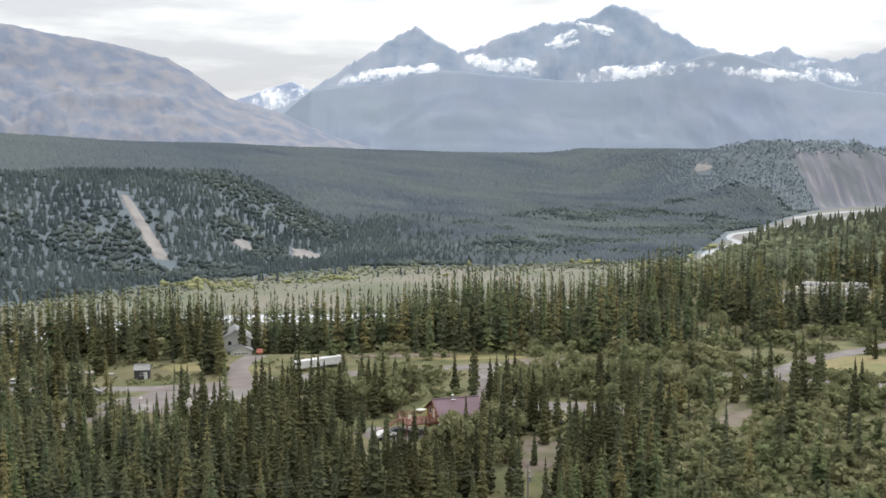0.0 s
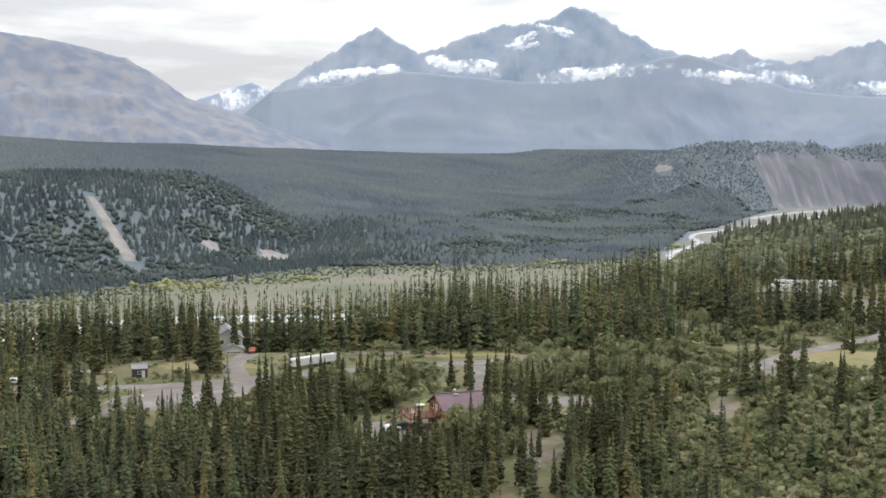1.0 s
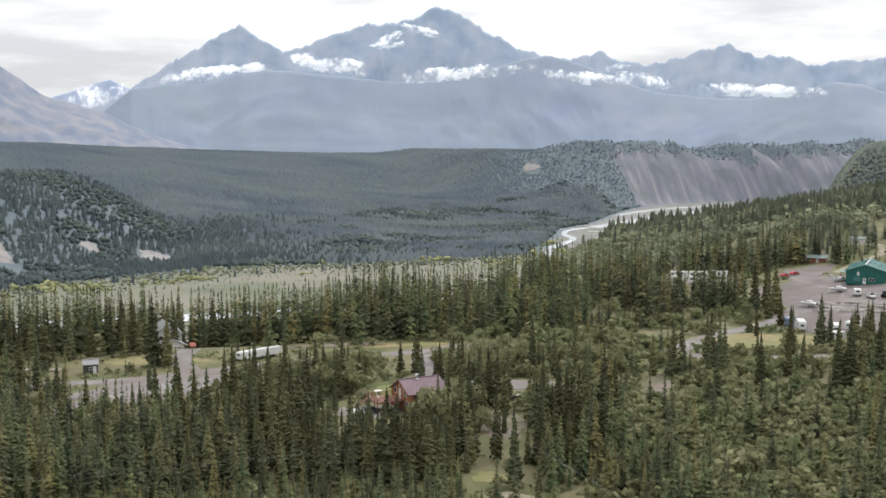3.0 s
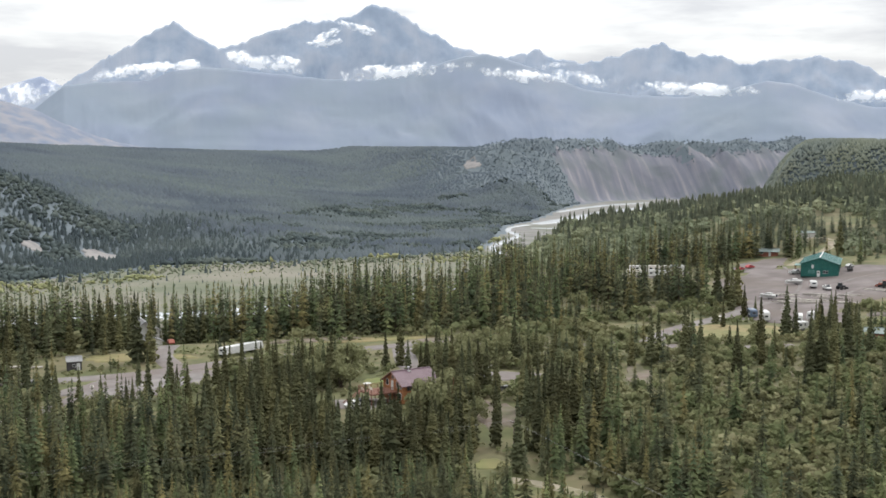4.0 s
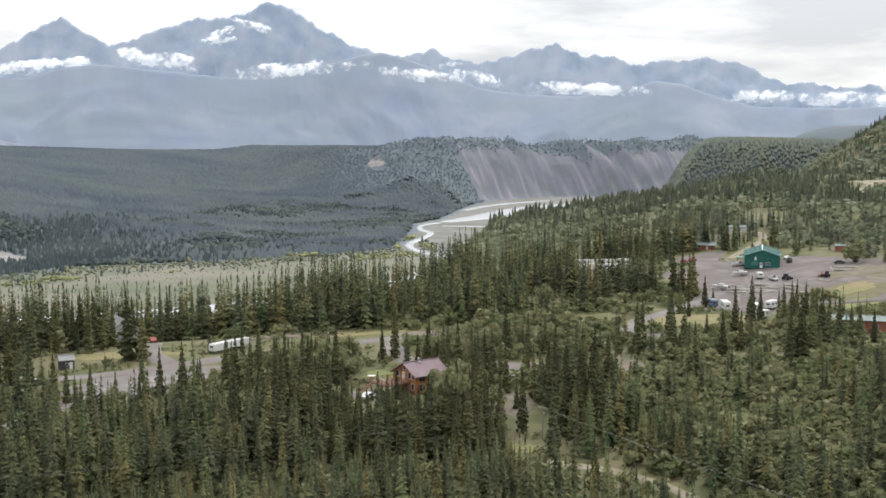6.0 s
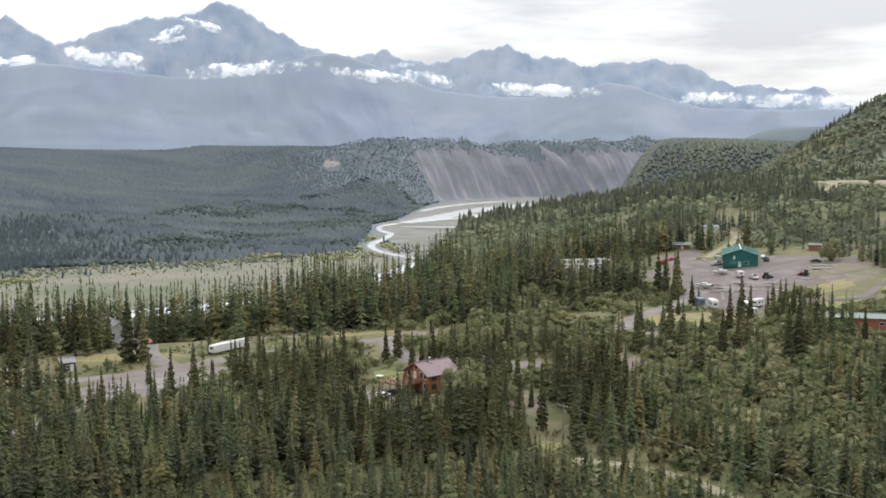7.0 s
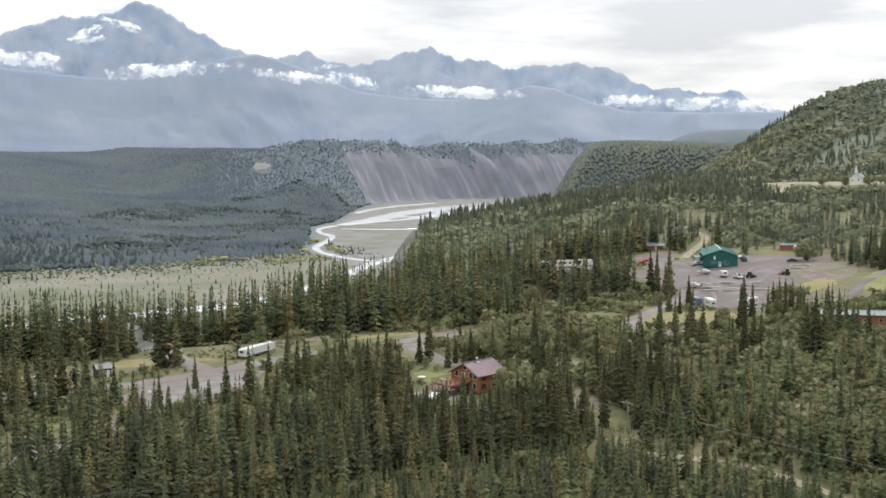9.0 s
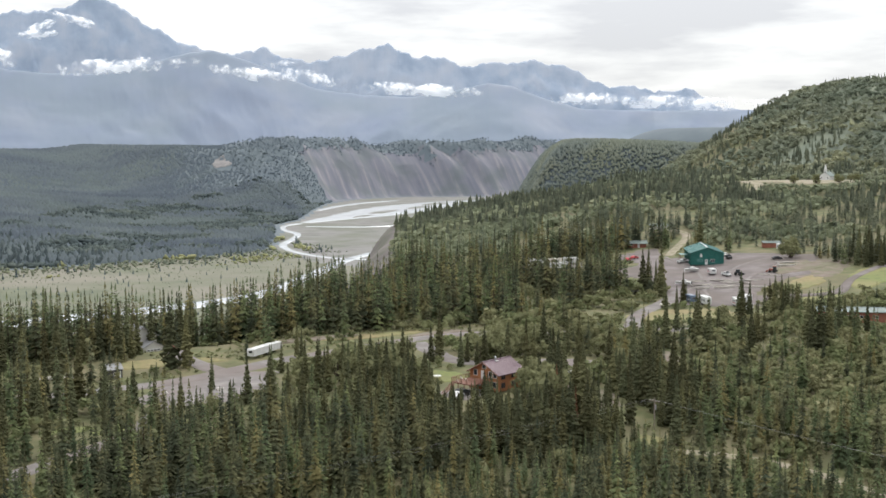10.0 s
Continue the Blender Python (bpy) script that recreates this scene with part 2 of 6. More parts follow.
BENCH_EDGE = [(-5000, 40), (-600, 60), (-250, 78), (-122, 86), (-85, 106), (-50, 118), (-10, 122), (22, 138), (50, 160), (78, 198), (100, 265), (138, 345), (172, 410), (196, 470), (262, 530), (350, 600), (470, 690),
              (600, 790), (800, 870), (1000, 980), (1500, 1300), (5000, 2000)]
MESA_EDGE = [(1150, 720), (900, 850), (800, 925), (728, 985), (690, 1045), (720, 1125), (880, 1400)]
FAR_TOE = [(-5000, 150), (-700, 380), (-300, 500), (-212, 640), (-75, 765), (61, 785), (170, 820), (240, 855), (315, 1045), (375, 1229), (450, 1340), (560, 1575), (674, 1800), (800, 1965),
           (950, 2030), (1150, 1930), (1700, 2000), (5000, 2700)]


def bench_height(x, y):
    r = np.clip(0.95 * x + 0.25 * y, 0, 490)
    b = side(BENCH_EDGE, x, y)
    z = 1.28e-4 * r * r * (0.36 + 0.64 * step(0, 165, b)) + 6 * step(150, 40, np.hypot(x - 300, y - 315)) + 4 * step(110, 40, np.hypot(x - 450, y - 320))
    z = z - 0.06 * np.clip(-30 - y, 0, 90) - 7 * step(66, 118, y) * step(20, -40, x)
    z = z + 93 * step(372, 120, np.hypot(x - 880, (y - 520) * 0.9))
    z = z + 9 * step(60, 15, np.hypot(x - 460, y - 545)) - 5 * step(330, 460, x) * step(430, 560, y) * step(760, 600, x)
    return z + 0.35 * wobble(x, y, 14) + 1.2 * wobble(x, y, 70, 3.0) * step(60, 200, np.hypot(x, y))


def height(x, y):
    x, y = np.asarray(x, float), np.asarray(y, float)
    b, f = side(BENCH_EDGE, x, y), -side(FAR_TOE, x, y)
    valley = -45 - 0.01 * np.clip(y - 500, 0, 3000) + 0.5 * wobble(x, y, 60, 1.0)
    near = bench_height(x, y)
    wide = 1250 - 1050 * step(250, 620, x)
    rim = 132 + 10 * wobble(x, y, 420, 5.0) * step(200, 800, f) + 26 * step(-150, -900, x) * step(500, 1200, f)
    gullies = 1 + 0.20 * fbm(x + 0.25 * y, y * 0.12, 42, 3, 7, True) * step(10, 90, f) * step(420, 200, f) * step(300, 600, x)
    slope = rim * (0.25 * step(0, 120, f) * step(300, 600, x) + (1 - 0.25 * step(300, 600, x)) * step(0, wide, f)) * gullies
    nose = 84 * step(10, 290, f) * step(-70, -270, x - 0.08 * wobble(x, y, 120) * 300) * (1 - 0.35 * step(500, 900, f))
    far = np.maximum(slope, nose) + (4 * wobble(x, y, 130, 4.0) + 9 * fbm(x, y, 320, 3, 9) * step(100, 700, f)) * step(0, 200, f)
    land = np.where(b > -60, valley + (near - valley) * step(-48, 8, b + 5 * wobble(x, y, 25, 6.0)), valley + np.where(f > 0, far, 0))
    m = side(MESA_EDGE, x, y) + 14 * wobble(x, y, 60, 2.0)
    mesa = -45 + 104 * step(-58, 40, m) * step(1500, 1250, y) + (5 * wobble(x, y, 90, 9.0) + 9 * step(240, 60, np.hypot(x - 800, y - 1010))) * step(-60, 20, m)
    beyond = -45 + 150 * step(430, 120, np.hypot(x - 1490, y - 1600))
    return np.maximum(land, np.maximum(mesa, beyond))


def mesh_of(name, verts, faces, mats, smooth=False, face_mats=None):
    me = bpy.data.meshes.new(name)
    verts, faces = np.asarray(verts, np.float32), np.asarray(faces, np.int32)
    k = faces.shape[1]
    me.vertices.add(len(verts))
    me.vertices.foreach_set("co", verts.ravel())
    me.loops.add(faces.size)
    me.loops.foreach_set("vertex_index", faces.ravel())
    me.polygons.add(len(faces))
    me.polygons.foreach_set("loop_start", np.arange(0, faces.size, k, dtype=np.int32))
    for m in mats:
        me.materials.append(m)
    if face_mats is not None:
        me.polygons.foreach_set("material_index", np.asarray(face_mats, np.int32))
    me.polygons.foreach_set("use_smooth", np.full(len(faces), smooth))
    me.update()
    me.validate()
    return me


def grid_faces(rows, cols):
    i = np.arange(rows - 1)[:, None] * cols + np.arange(cols - 1)[None, :]
    return np.stack([i, i + 1, i + 1 + cols, i + cols], -1).reshape(-1, 4)


CENTRE = np.array([-60.0, -240.0])


def bare_cliff(x, y, f):
    """Where the far bluff is bare, eroded silt."""
    left = x > 735 - 0.30 * f + 55 * fbm(x * 0.5, f, 60, 3, 3)
    return (f > -5) & (f < 137 + 22 * fbm(x, y * 0.3, 60, 3, 4)) & left & (x < 1500) & (fbm(x, f * 0.35, 46, 3, 5) > -0.62)


def build_ground():
    az = np.unique(np.concatenate([np.linspace(-180, -42, 60), np.linspace(-42, 62, 330), np.linspace(62, 180, 50)]))
    r = np.unique(np.concatenate([[0.5, 20, 50], np.geomspace(80, 4880, 300), np.linspace(2080, 2720, 70)]))
    a = np.radians(az)
    x = CENTRE[0] + r[:, None] * np.sin(a)[None, :]
    y = CENTRE[1] + r[:, None] * np.cos(a)[None, :]
    z = height(x, y)
    verts = np.stack([x, y, z], -1).reshape(-1, 3)
    faces = grid_faces(len(r), len(az))[:, ::-1]
    cx, cy = verts[faces].mean(1)[:, 0], verts[faces].mean(1)[:, 1]
    b, f = side(BENCH_EDGE, cx, cy), -side(FAR_TOE, cx, cy)
    kind = np.where(b > -46, 0, np.where(f > 0, 1, 2))
    away = (b > 200) & (np.hypot(cx, cy) > 640) & (np.hypot(cx - 450, cy - 340) > 150)
    kind = np.where(away, 5, kind)
    bar = (kind == 2) & (cx + 0.3 * wobble(cx, cy, 60) * 100 > 235) & (cy > 640)
    kind = np.where(bar, 3, kind)
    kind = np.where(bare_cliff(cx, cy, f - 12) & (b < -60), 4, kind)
    # mesa and the hill beyond get the floor with haze in its colour
    kind = np.where((side(MESA_EDGE, cx, cy) > -60) & (cy < 1420), 1, kind)
    kind = np.where(np.hypot(cx - 1490, cy - 1600) < 430, 1, kind)
    bank = (b > -50) & (b < 1) & (cx > 92) & (cx < 230) & (cy > 255) & (cy < 480)
    kind = np.where(bank, 6, kind)
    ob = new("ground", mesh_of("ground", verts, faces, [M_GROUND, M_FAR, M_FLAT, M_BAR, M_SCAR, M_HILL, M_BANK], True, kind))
    tagged(ob, "meadow bench, river flats and forested slopes", "ground", kind="structure")


def ribbon(name, points, widths, lift, mat, label, category, step_len=3.0, thick=0.0):
    """A strip draped over the ground along a smooth line."""
    p, w = np.array(points, float), np.array(widths, float)
    d = np.r_[0, np.cumsum(np.hypot(*np.diff(p, axis=0).T))]
    s = np.linspace(0, d[-1], max(3, int(d[-1] / step_len)))
    soft = np.ones(7) / 7
    cx, cy, cw = (np.interp(s, d, c) for c in (p[:, 0], p[:, 1], w))
    pad = lambda c: np.convolve(np.r_[[c[0]] * 3, c, [c[-1]] * 3], soft, "valid")
    cx, cy, cw = pad(cx), pad(cy), pad(cw)
    tx, ty = np.gradient(cx), np.gradient(cy)
    n = np.hypot(tx, ty)
    across = np.linspace(-1, 1, 9)
    edge = 1 + 0.16 * wobble(cx[:, None] + across * 3, cy[:, None], 5.0, 8.0) * (abs(across) > 0.9)
    x = cx[:, None] + (ty / n)[:, None] * across * cw[:, None] / 2 * edge
    y = cy[:, None] - (tx / n)[:, None] * across * cw[:, None] / 2 * edge
    z = height(x, y) + np.where(abs(across) > 0.99, -0.3, lift)
    z[[0, -1]] -= lift + 0.3
    ob = new(name, mesh_of(name, np.stack([x, y, z], -1).reshape(-1, 3), grid_faces(len(s), 9), [mat], True))
    return tagged(ob, label, category, kind="structure")


def patch(name, cx, cy, rx, ry, turn, lift, mat, label, category, seed=1.0, rings=14):
    """A ragged-edged flat area draped over the ground."""
    a = np.linspace(0, 2 * np.pi, 64, endpoint=False)
    edge = 1 + 0.12 * np.sin(3 * a + seed) + 0.07 * np.sin(7 * a + 2 * seed) + 0.04 * np.sin(13 * a + 3 * seed)
    k = np.linspace(0, 1, rings)
    u, v = k[:, None] * rx * np.cos(a) * edge, k[:, None] * ry * np.sin(a) * edge
    c, s = math.cos(radians(turn)), math.sin(radians(turn))
    x, y = cx + u * c - v * s, cy + u * s + v * c
    z = height(x, y) + np.where(k > 0.999, -0.3, lift)[:, None]
    verts = np.stack([x, y, z], -1).reshape(-1, 3)
    i = np.arange(rings - 1)[:, None] * 64
    j = np.arange(64)[None, :]
    faces = np.stack([i + j, i + 64 + j, i + 64 + (j + 1) % 64, i + (j + 1) % 64], -1).reshape(-1, 4)
    ob = new(name, mesh_of(name, verts, faces, [mat], True))
    return tagged(ob, label, category, kind="structure")


# ---------- mountains ----------
def ridge(name, peaks, radius, depth, foot, mat, label, jag, seed):
    """A mountain range: crest line through the peaks (bearing, elevation in degrees), with spurs and gullies running down to its foot."""
    b, e = np.array(peaks, float).T
    az = np.arange(b[0], b[-1], 0.085)
    crest = radius * np.tan(np.radians(np.interp(az, b, e))) + 53
    crest = crest + jag * (7 * fbm(az, az * 0 + seed, 0.9, 4, seed, True) - 2) + max(0, jag - 0.7) * 12 * fbm(az, az * 0 + seed, 0.34, 3, seed + 40, True)
    rows = 44
    k = np.linspace(-0.2, 1, rows)[:, None]
    kk = np.clip(k, 0, 1)
    arc = np.radians(az)[None, :] * radius
    bend = arc + 160 * fbm(arc, kk * depth, 300, 3, seed + 5)
    bend = bend + 0.9 * kk * depth * np.sin(arc / 330 + seed)
    spur = fbm(bend, kk * depth * 1.1, 210, 5, seed + 1, True)
    drop = (1 - kk) ** (1.0 - 0.25 * jag * spur * step(0.02, 0.3, kk))
    z = foot + (crest[None, :] - foot) * drop - np.clip(-k, 0, 1) * 1200
    z = z + 14 * jag * np.sin(np.pi * kk) * fbm(arc, kk * depth * 1.6, 110, 5, seed + 9)
    rr = radius - depth * k - depth * 0.05 * jag * np.sin(np.pi * kk) * spur
    ar = np.radians(az)[None, :]
    x, y = CENTRE[0] + rr * np.sin(ar), CENTRE[1] + rr * np.cos(ar)
    ob = new(name, mesh_of(name, np.stack([x, y, z], -1).reshape(-1, 3), grid_faces(rows, len(az)), [mat], True))
    return tagged(ob, label, "mountain", kind="structure")


def cloud_material():
    """White cloud, thinning out in wisps towards the edge of its bank."""
    m = bpy.data.materials.new("wispy_cloud")
    m.use_nodes = True
    n, l = m.node_tree.nodes, m.node_tree.links
    b = n["Principled BSDF"]
    b.inputs["Base Color"].default_value, b.inputs["Roughness"].default_value = (0.92, 0.93, 0.95, 1), 1.0
    b.inputs["Specular IOR Level"].default_value = 0.0
    # own glow added to whiten the cloud beyond what the sky lights
    b.inputs["Emission Color"].default_value, b.inputs["Emission Strength"].default_value = (0.93, 0.95, 0.97, 1), 0.40
    uv, sep, tc = n.new("ShaderNodeUVMap"), n.new("ShaderNodeSeparateXYZ"), n.new("ShaderNodeTexCoord")
    l.new(uv.outputs["UV"], sep.inputs["Vector"])

    def calc(op, a, b2):
        k = n.new("ShaderNodeMath")
        k.operation = op
        for slot, value in enumerate((a, b2)):
            if isinstance(value, (int, float)):
                k.inputs[slot].default_value = value
            else:
                l.new(value, k.inputs[slot])
        return k.outputs["Value"]

    along = calc("POWER", calc("ABSOLUTE", calc("SUBTRACT", calc("MULTIPLY", sep.outputs["X"], 2.0), 1.0), 0.0), 3.0)
    up = calc("POWER", calc("ABSOLUTE", calc("SUBTRACT", calc("MULTIPLY", sep.outputs["Y"], 2.0), 0.8), 0.0), 2.0)
    body = calc("SUBTRACT", calc("SUBTRACT", 1.0, along), up)
    big, fine = n.new("ShaderNodeTexNoise"), n.new("ShaderNodeTexNoise")
    for tex, scale, detail in ((big, 0.011, 3.0), (fine, 0.045, 6.0)):
        tex.inputs["Scale"].default_value, tex.inputs["Detail"].default_value = scale, detail
        l.new(tc.outputs["Object"], tex.inputs["Vector"])
    rough = calc("ADD", calc("MULTIPLY", calc("SUBTRACT", big.outputs["Fac"], 0.51), 4.4), calc("MULTIPLY", calc("SUBTRACT", fine.outputs["Fac"], 0.5), 2.6))
    veil = n.new("ShaderNodeMapRange")
    veil.interpolation_type = "SMOOTHSTEP"
    veil.inputs["From Min"].default_value, veil.inputs["From Max"].default_value = 0.10, 1.55
    l.new(calc("ADD", body, rough), veil.inputs["Value"])
    edge = n.new("ShaderNodeMapRange")
    edge.inputs["From Min"].default_value, edge.inputs["From Max"].default_value = 0.0, 0.25
    l.new(body, edge.inputs["Value"])
    clear, mix = n.new("ShaderNodeBsdfTransparent"), n.new("ShaderNodeMixShader")
    l.new(calc("MULTIPLY", veil.outputs["Result"], edge.outputs["Result"]), mix.inputs["Fac"])
    l.new(clear.outputs["BSDF"], mix.inputs[1])
    l.new(b.outputs["BSDF"], mix.inputs[2])
    l.new(mix.outputs["Shader"], n["Material Output"].inputs["Surface"])
    return m


M_CLOUD = cloud_material()


def cloud_bank(name, az0, el0, az1, el1, thick, radius, seed):
    """A low white cloud lying along a mountain side: a thin, lumpy sheet turned towards the camera's path."""
    cols, rows = int(24 + abs(az1 - az0) * 8), 14
    u, v = np.meshgrid(np.linspace(0, 1, cols), np.linspace(0, 1, rows))
    az = np.radians(az0 - 0.5 + (az1 - az0 + 1.0) * u)
    z = radius * np.tan(np.radians(el0 + (el1 - el0) * u)) + 53 + (v - 0.42) * thick * 3.4
    r = radius + 26 * fbm(u * abs(az1 - az0) * 80 + seed * 50, v * thick * 3, 45, 4, seed) - 30 * np.sin(np.pi * v)
    ob = new(name, mesh_of(name, np.stack([CENTRE[0] + r * np.sin(az), CENTRE[1] + r * np.cos(az), z], -1).reshape(-1, 3), grid_faces(rows, cols), [M_CLOUD], True))
    layer = ob.data.uv_layers.new(name="UVMap")
    index = np.zeros(len(ob.data.loops), np.int32)
    ob.data.loops.foreach_get("vertex_index", index)
    layer.data.foreach_set("uv", np.stack([u.ravel()[index], v.ravel()[index]], 1).astype(np.float32).ravel())
    return tagged(ob, "low ragged white cloud bank along the mountain side", "cloud", group="low clouds", kind="structure")


# ---------- vegetation ----------
def spruce_shape(seed, whorls, arms, hang, sag=1.0):
    """A spruce 1 m high: verts, tris of the crown, and of the trunk."""
    rng = np.random.RandomState(seed)
    v, f = [], []
    wide = rng.uniform(0.112, 0.155)
    start = rng.uniform(0.03, 0.08)
    lean = rng.uniform(-0.010, 0.010, 2)
    for i in range(whorls):
        t = min(0.985, max(0.0, (i + rng.uniform(-0.5, 0.5)) / whorls))
        z = start + (1 - start) * t ** 0.95
        r0 = wide * (1 - t) ** 0.95 * (0.78 + 0.22 * min(1, t * 6)) + 0.009
        r0 = r0 * rng.uniform(0.72, 1.14)
        turn = rng.uniform(0, 6.28)
        n_arms = arms if t < 0.7 else max(4, arms - 2)
        for k in range(n_arms):
            a = turn + 6.2832 * (k + rng.uniform(-0.25, 0.25)) / n_arms
            r = r0 * rng.uniform(0.74, 1.12)
            droop = r * rng.uniform(0.38, 0.80) * (1 - 0.4 * t) * sag
            w = r * rng.uniform(0.24, 0.40) + 0.004
            ca, sa = math.cos(a), math.sin(a)
            n = len(v)
            zz = z + 0.018 * rng.randn()
            v += [(0, 0, zz + 0.014), (ca * r * 0.62 - sa * w, sa * r * 0.62 + ca * w, zz - droop * 0.62), (ca * r, sa * r, zz - droop * 0.72),
                  (ca * r * 0.62 + sa * w, sa * r * 0.62 - ca * w, zz - droop * 0.62)]
            f += [(n, n + 2, n + 1), (n, n + 3, n + 2)]
            if hang and k % 2 == 0:
                v.append((ca * r * 0.7, sa * r * 0.7, zz - droop - 0.03))
                f += [(n + 1, n + 2, n + 4), (n + 3, n + 4, n + 2)]
    n = len(v)
    v += [(0.010, 0, 0.93), (-0.006, 0.009, 0.93), (-0.006, -0.009, 0.93), (0, 0, 1.03)]
    f += [(n, n + 1, n + 3), (n + 1, n + 2, n + 3), (n + 2, n, n + 3)]
    v = np.array(v)
    v[:, :2] += lean * v[:, 2:] ** 2
    sides = 6
    tv = [(math.cos(6.2832 * k / sides) * 0.014, math.sin(6.2832 * k / sides) * 0.014, -0.03) for k in range(sides)] + [(0, 0, 0.9)]
    tf = [(k, (k + 1) % sides, sides) for k in range(sides)]
    return v, np.array(f), np.array(tv), np.array(tf)


def leafy_shape(seed, clumps, leaves, size, tall):
    """A broad bush or small tree 1 m high: limbs and a loose crown of leaf tufts."""
    rng = np.random.RandomState(seed)
    v, f, tv, tf = [], [], [], []
    centres = []
    for i in range(clumps):
        a, r = rng.uniform(0, 6.28), 0.42 * math.sqrt(rng.uniform(0, 1)) * (1 if not tall else 0.62)
        z = rng.uniform(0.25, 0.86) if not tall else rng.uniform(0.3, 0.9)
        z = z * (1 - 0.5 * (r / 0.5) ** 2)
        centres.append((r * math.cos(a), r * math.sin(a), z, rng.uniform(0.10, 0.19)))
    for cx, cy, cz, cr in centres:
        for k in range(leaves):
            d = rng.randn(3)
            d = d / np.linalg.norm(d)
            p = np.array([cx, cy, cz]) + d * cr * rng.uniform(0.6, 1.1)
            t1 = np.cross(d, rng.randn(3))
            t1 = t1 / (np.linalg.norm(t1) + 1e-6)
            t2 = np.cross(d + 0.5 * rng.randn(3), t1)
            s = size * rng.uniform(0.6, 1.4)
            n = len(v)
            v += [p - t1 * s, p + t2 * s * 0.7, p + t1 * s, p - t2 * s * 0.7]
            f += [(n, n + 1, n + 2), (n, n + 2, n + 3)]
        n = len(tv)
        w = 0.012
        tv += [(-w, -w, -0.03), (w, -w, -0.03), (0, w * 1.4, -0.03), (cx * 0.9, cy * 0.9, cz)]
        tf += [(n, n + 1, n + 3), (n + 1, n + 2, n + 3), (n + 2, n, n + 3)]
    return np.array(v), np.array(f), np.array(tv), np.array(tf)


def cone_shape(seed, tiers, sides):
    """A far spruce of a few ragged skirts."""
    rng = np.random.RandomState(seed)
    v, f = [], []
    for i in range(tiers):
        z0 = 0.02 + 0.8 * i / tiers
        r = 0.17 * (1 - 0.8 * i / tiers)
        n = len(v)
        a0 = rng.uniform(0, 6)
        for k in range(sides):
            q = r * rng.uniform(0.7, 1.25)
            v.append((q * math.cos(a0 + 6.2832 * k / sides), q * math.sin(a0 + 6.2832 * k / sides), z0 + rng.uniform(-0.04, 0.04)))
        v.append((0, 0, min(1.0, z0 + 0.95 / tiers + 0.12)))
        f += [(n + k, n + (k + 1) % sides, n + sides) for k in range(sides)]
    return np.array(v), np.array(f)


def clump_shape(seed):
    """A far leafy crown: a lumpy little shell."""
    rng = np.random.RandomState(seed)
    bm = bmesh.new()
    bmesh.ops.create_icosphere(bm, subdivisions=1, radius=0.5)
    v = np.array([vv.co[:] for vv in bm.verts]) * (1 + 0.30 * rng.randn(len(bm.verts), 1)) * (0.9, 0.9, 0.9) + (0, 0, 0.3)
    v[:, 2] = np.maximum(v[:, 2], -0.02 + 0.1 * v[:, 2])
    f = np.array([[vv.index for vv in ff.verts] for ff in bm.faces])
    bm.free()
    return v, f


def canopy_shape(seed):
    """A far tree crown in a closed canopy: a low ragged dome."""
    rng = np.random.RandomState(seed)
    a = np.arange(6) * 6.2832 / 6 + rng.uniform(-0.3, 0.3, 6)
    r = 0.5 * rng.uniform(0.75, 1.2, 6)
    v = [(p * math.cos(q), p * math.sin(q), -0.1) for p, q in zip(r, a)] + [(rng.uniform(-0.08, 0.08), rng.uniform(-0.08, 0.08), 1.0)]
    return np.array(v), np.array([(k, (k + 1) % 6, 6) for k in range(6)])


def joined(name, shapes, spots, mat, label, category, seed=0):
    """Many plants in one mesh. spots: rows of x, y, height, width factor."""
    rng = np.random.RandomState(seed)
    pick = rng.randint(0, len(shapes), len(spots))
    turn = rng.uniform(0, 6.2832, len(spots))
    ground_z = height(spots[:, 0], spots[:, 1]) - 0.1
    vs, fs, base = [], [], 0
    for s, (v, f) in enumerate(shapes):
        who = np.where(pick == s)[0]
        if not len(who):
            continue
        c, q = np.cos(turn[who])[:, None], np.sin(turn[who])[:, None]
        h, w = spots[who, 2][:, None], (spots[who, 2] * spots[who, 3])[:, None]
        x = (v[None, :, 0] * c - v[None, :, 1] * q) * w + spots[who, 0][:, None]
        y = (v[None, :, 0] * q + v[None, :, 1] * c) * w + spots[who, 1][:, None]
        z = v[None, :, 2] * h + ground_z[who][:, None]
        vs.append(np.stack([x, y, z], -1).reshape(-1, 3))
        fs.append((f[None] + (base + np.arange(len(who)) * len(v))[:, None, None]).reshape(-1, 3))
        base += len(who) * len(v)
    ob = new(name, mesh_of(name, np.concatenate(vs), np.concatenate(fs), [mat], shapes is CLUMPS or shapes is CANOPY))
    return tagged(ob, label, category, kind="stuff")


def scatter(x0, x1, y0, y1, gap, seed):
    """Jittered grid of places."""
    rng = np.random.RandomState(seed)
    xs, ys = np.meshgrid(np.arange(x0, x1, gap), np.arange(y0, y1, gap))
    xs = xs + (np.arange(xs.shape[0]) % 2)[:, None] * gap / 2
    return (xs.ravel() + rng.uniform(-0.42, 0.42, xs.size) * gap, ys.ravel() + rng.uniform(-0.42, 0.42, xs.size) * gap, rng.uniform(0, 1, xs.size), rng.uniform(0, 1, xs.size))


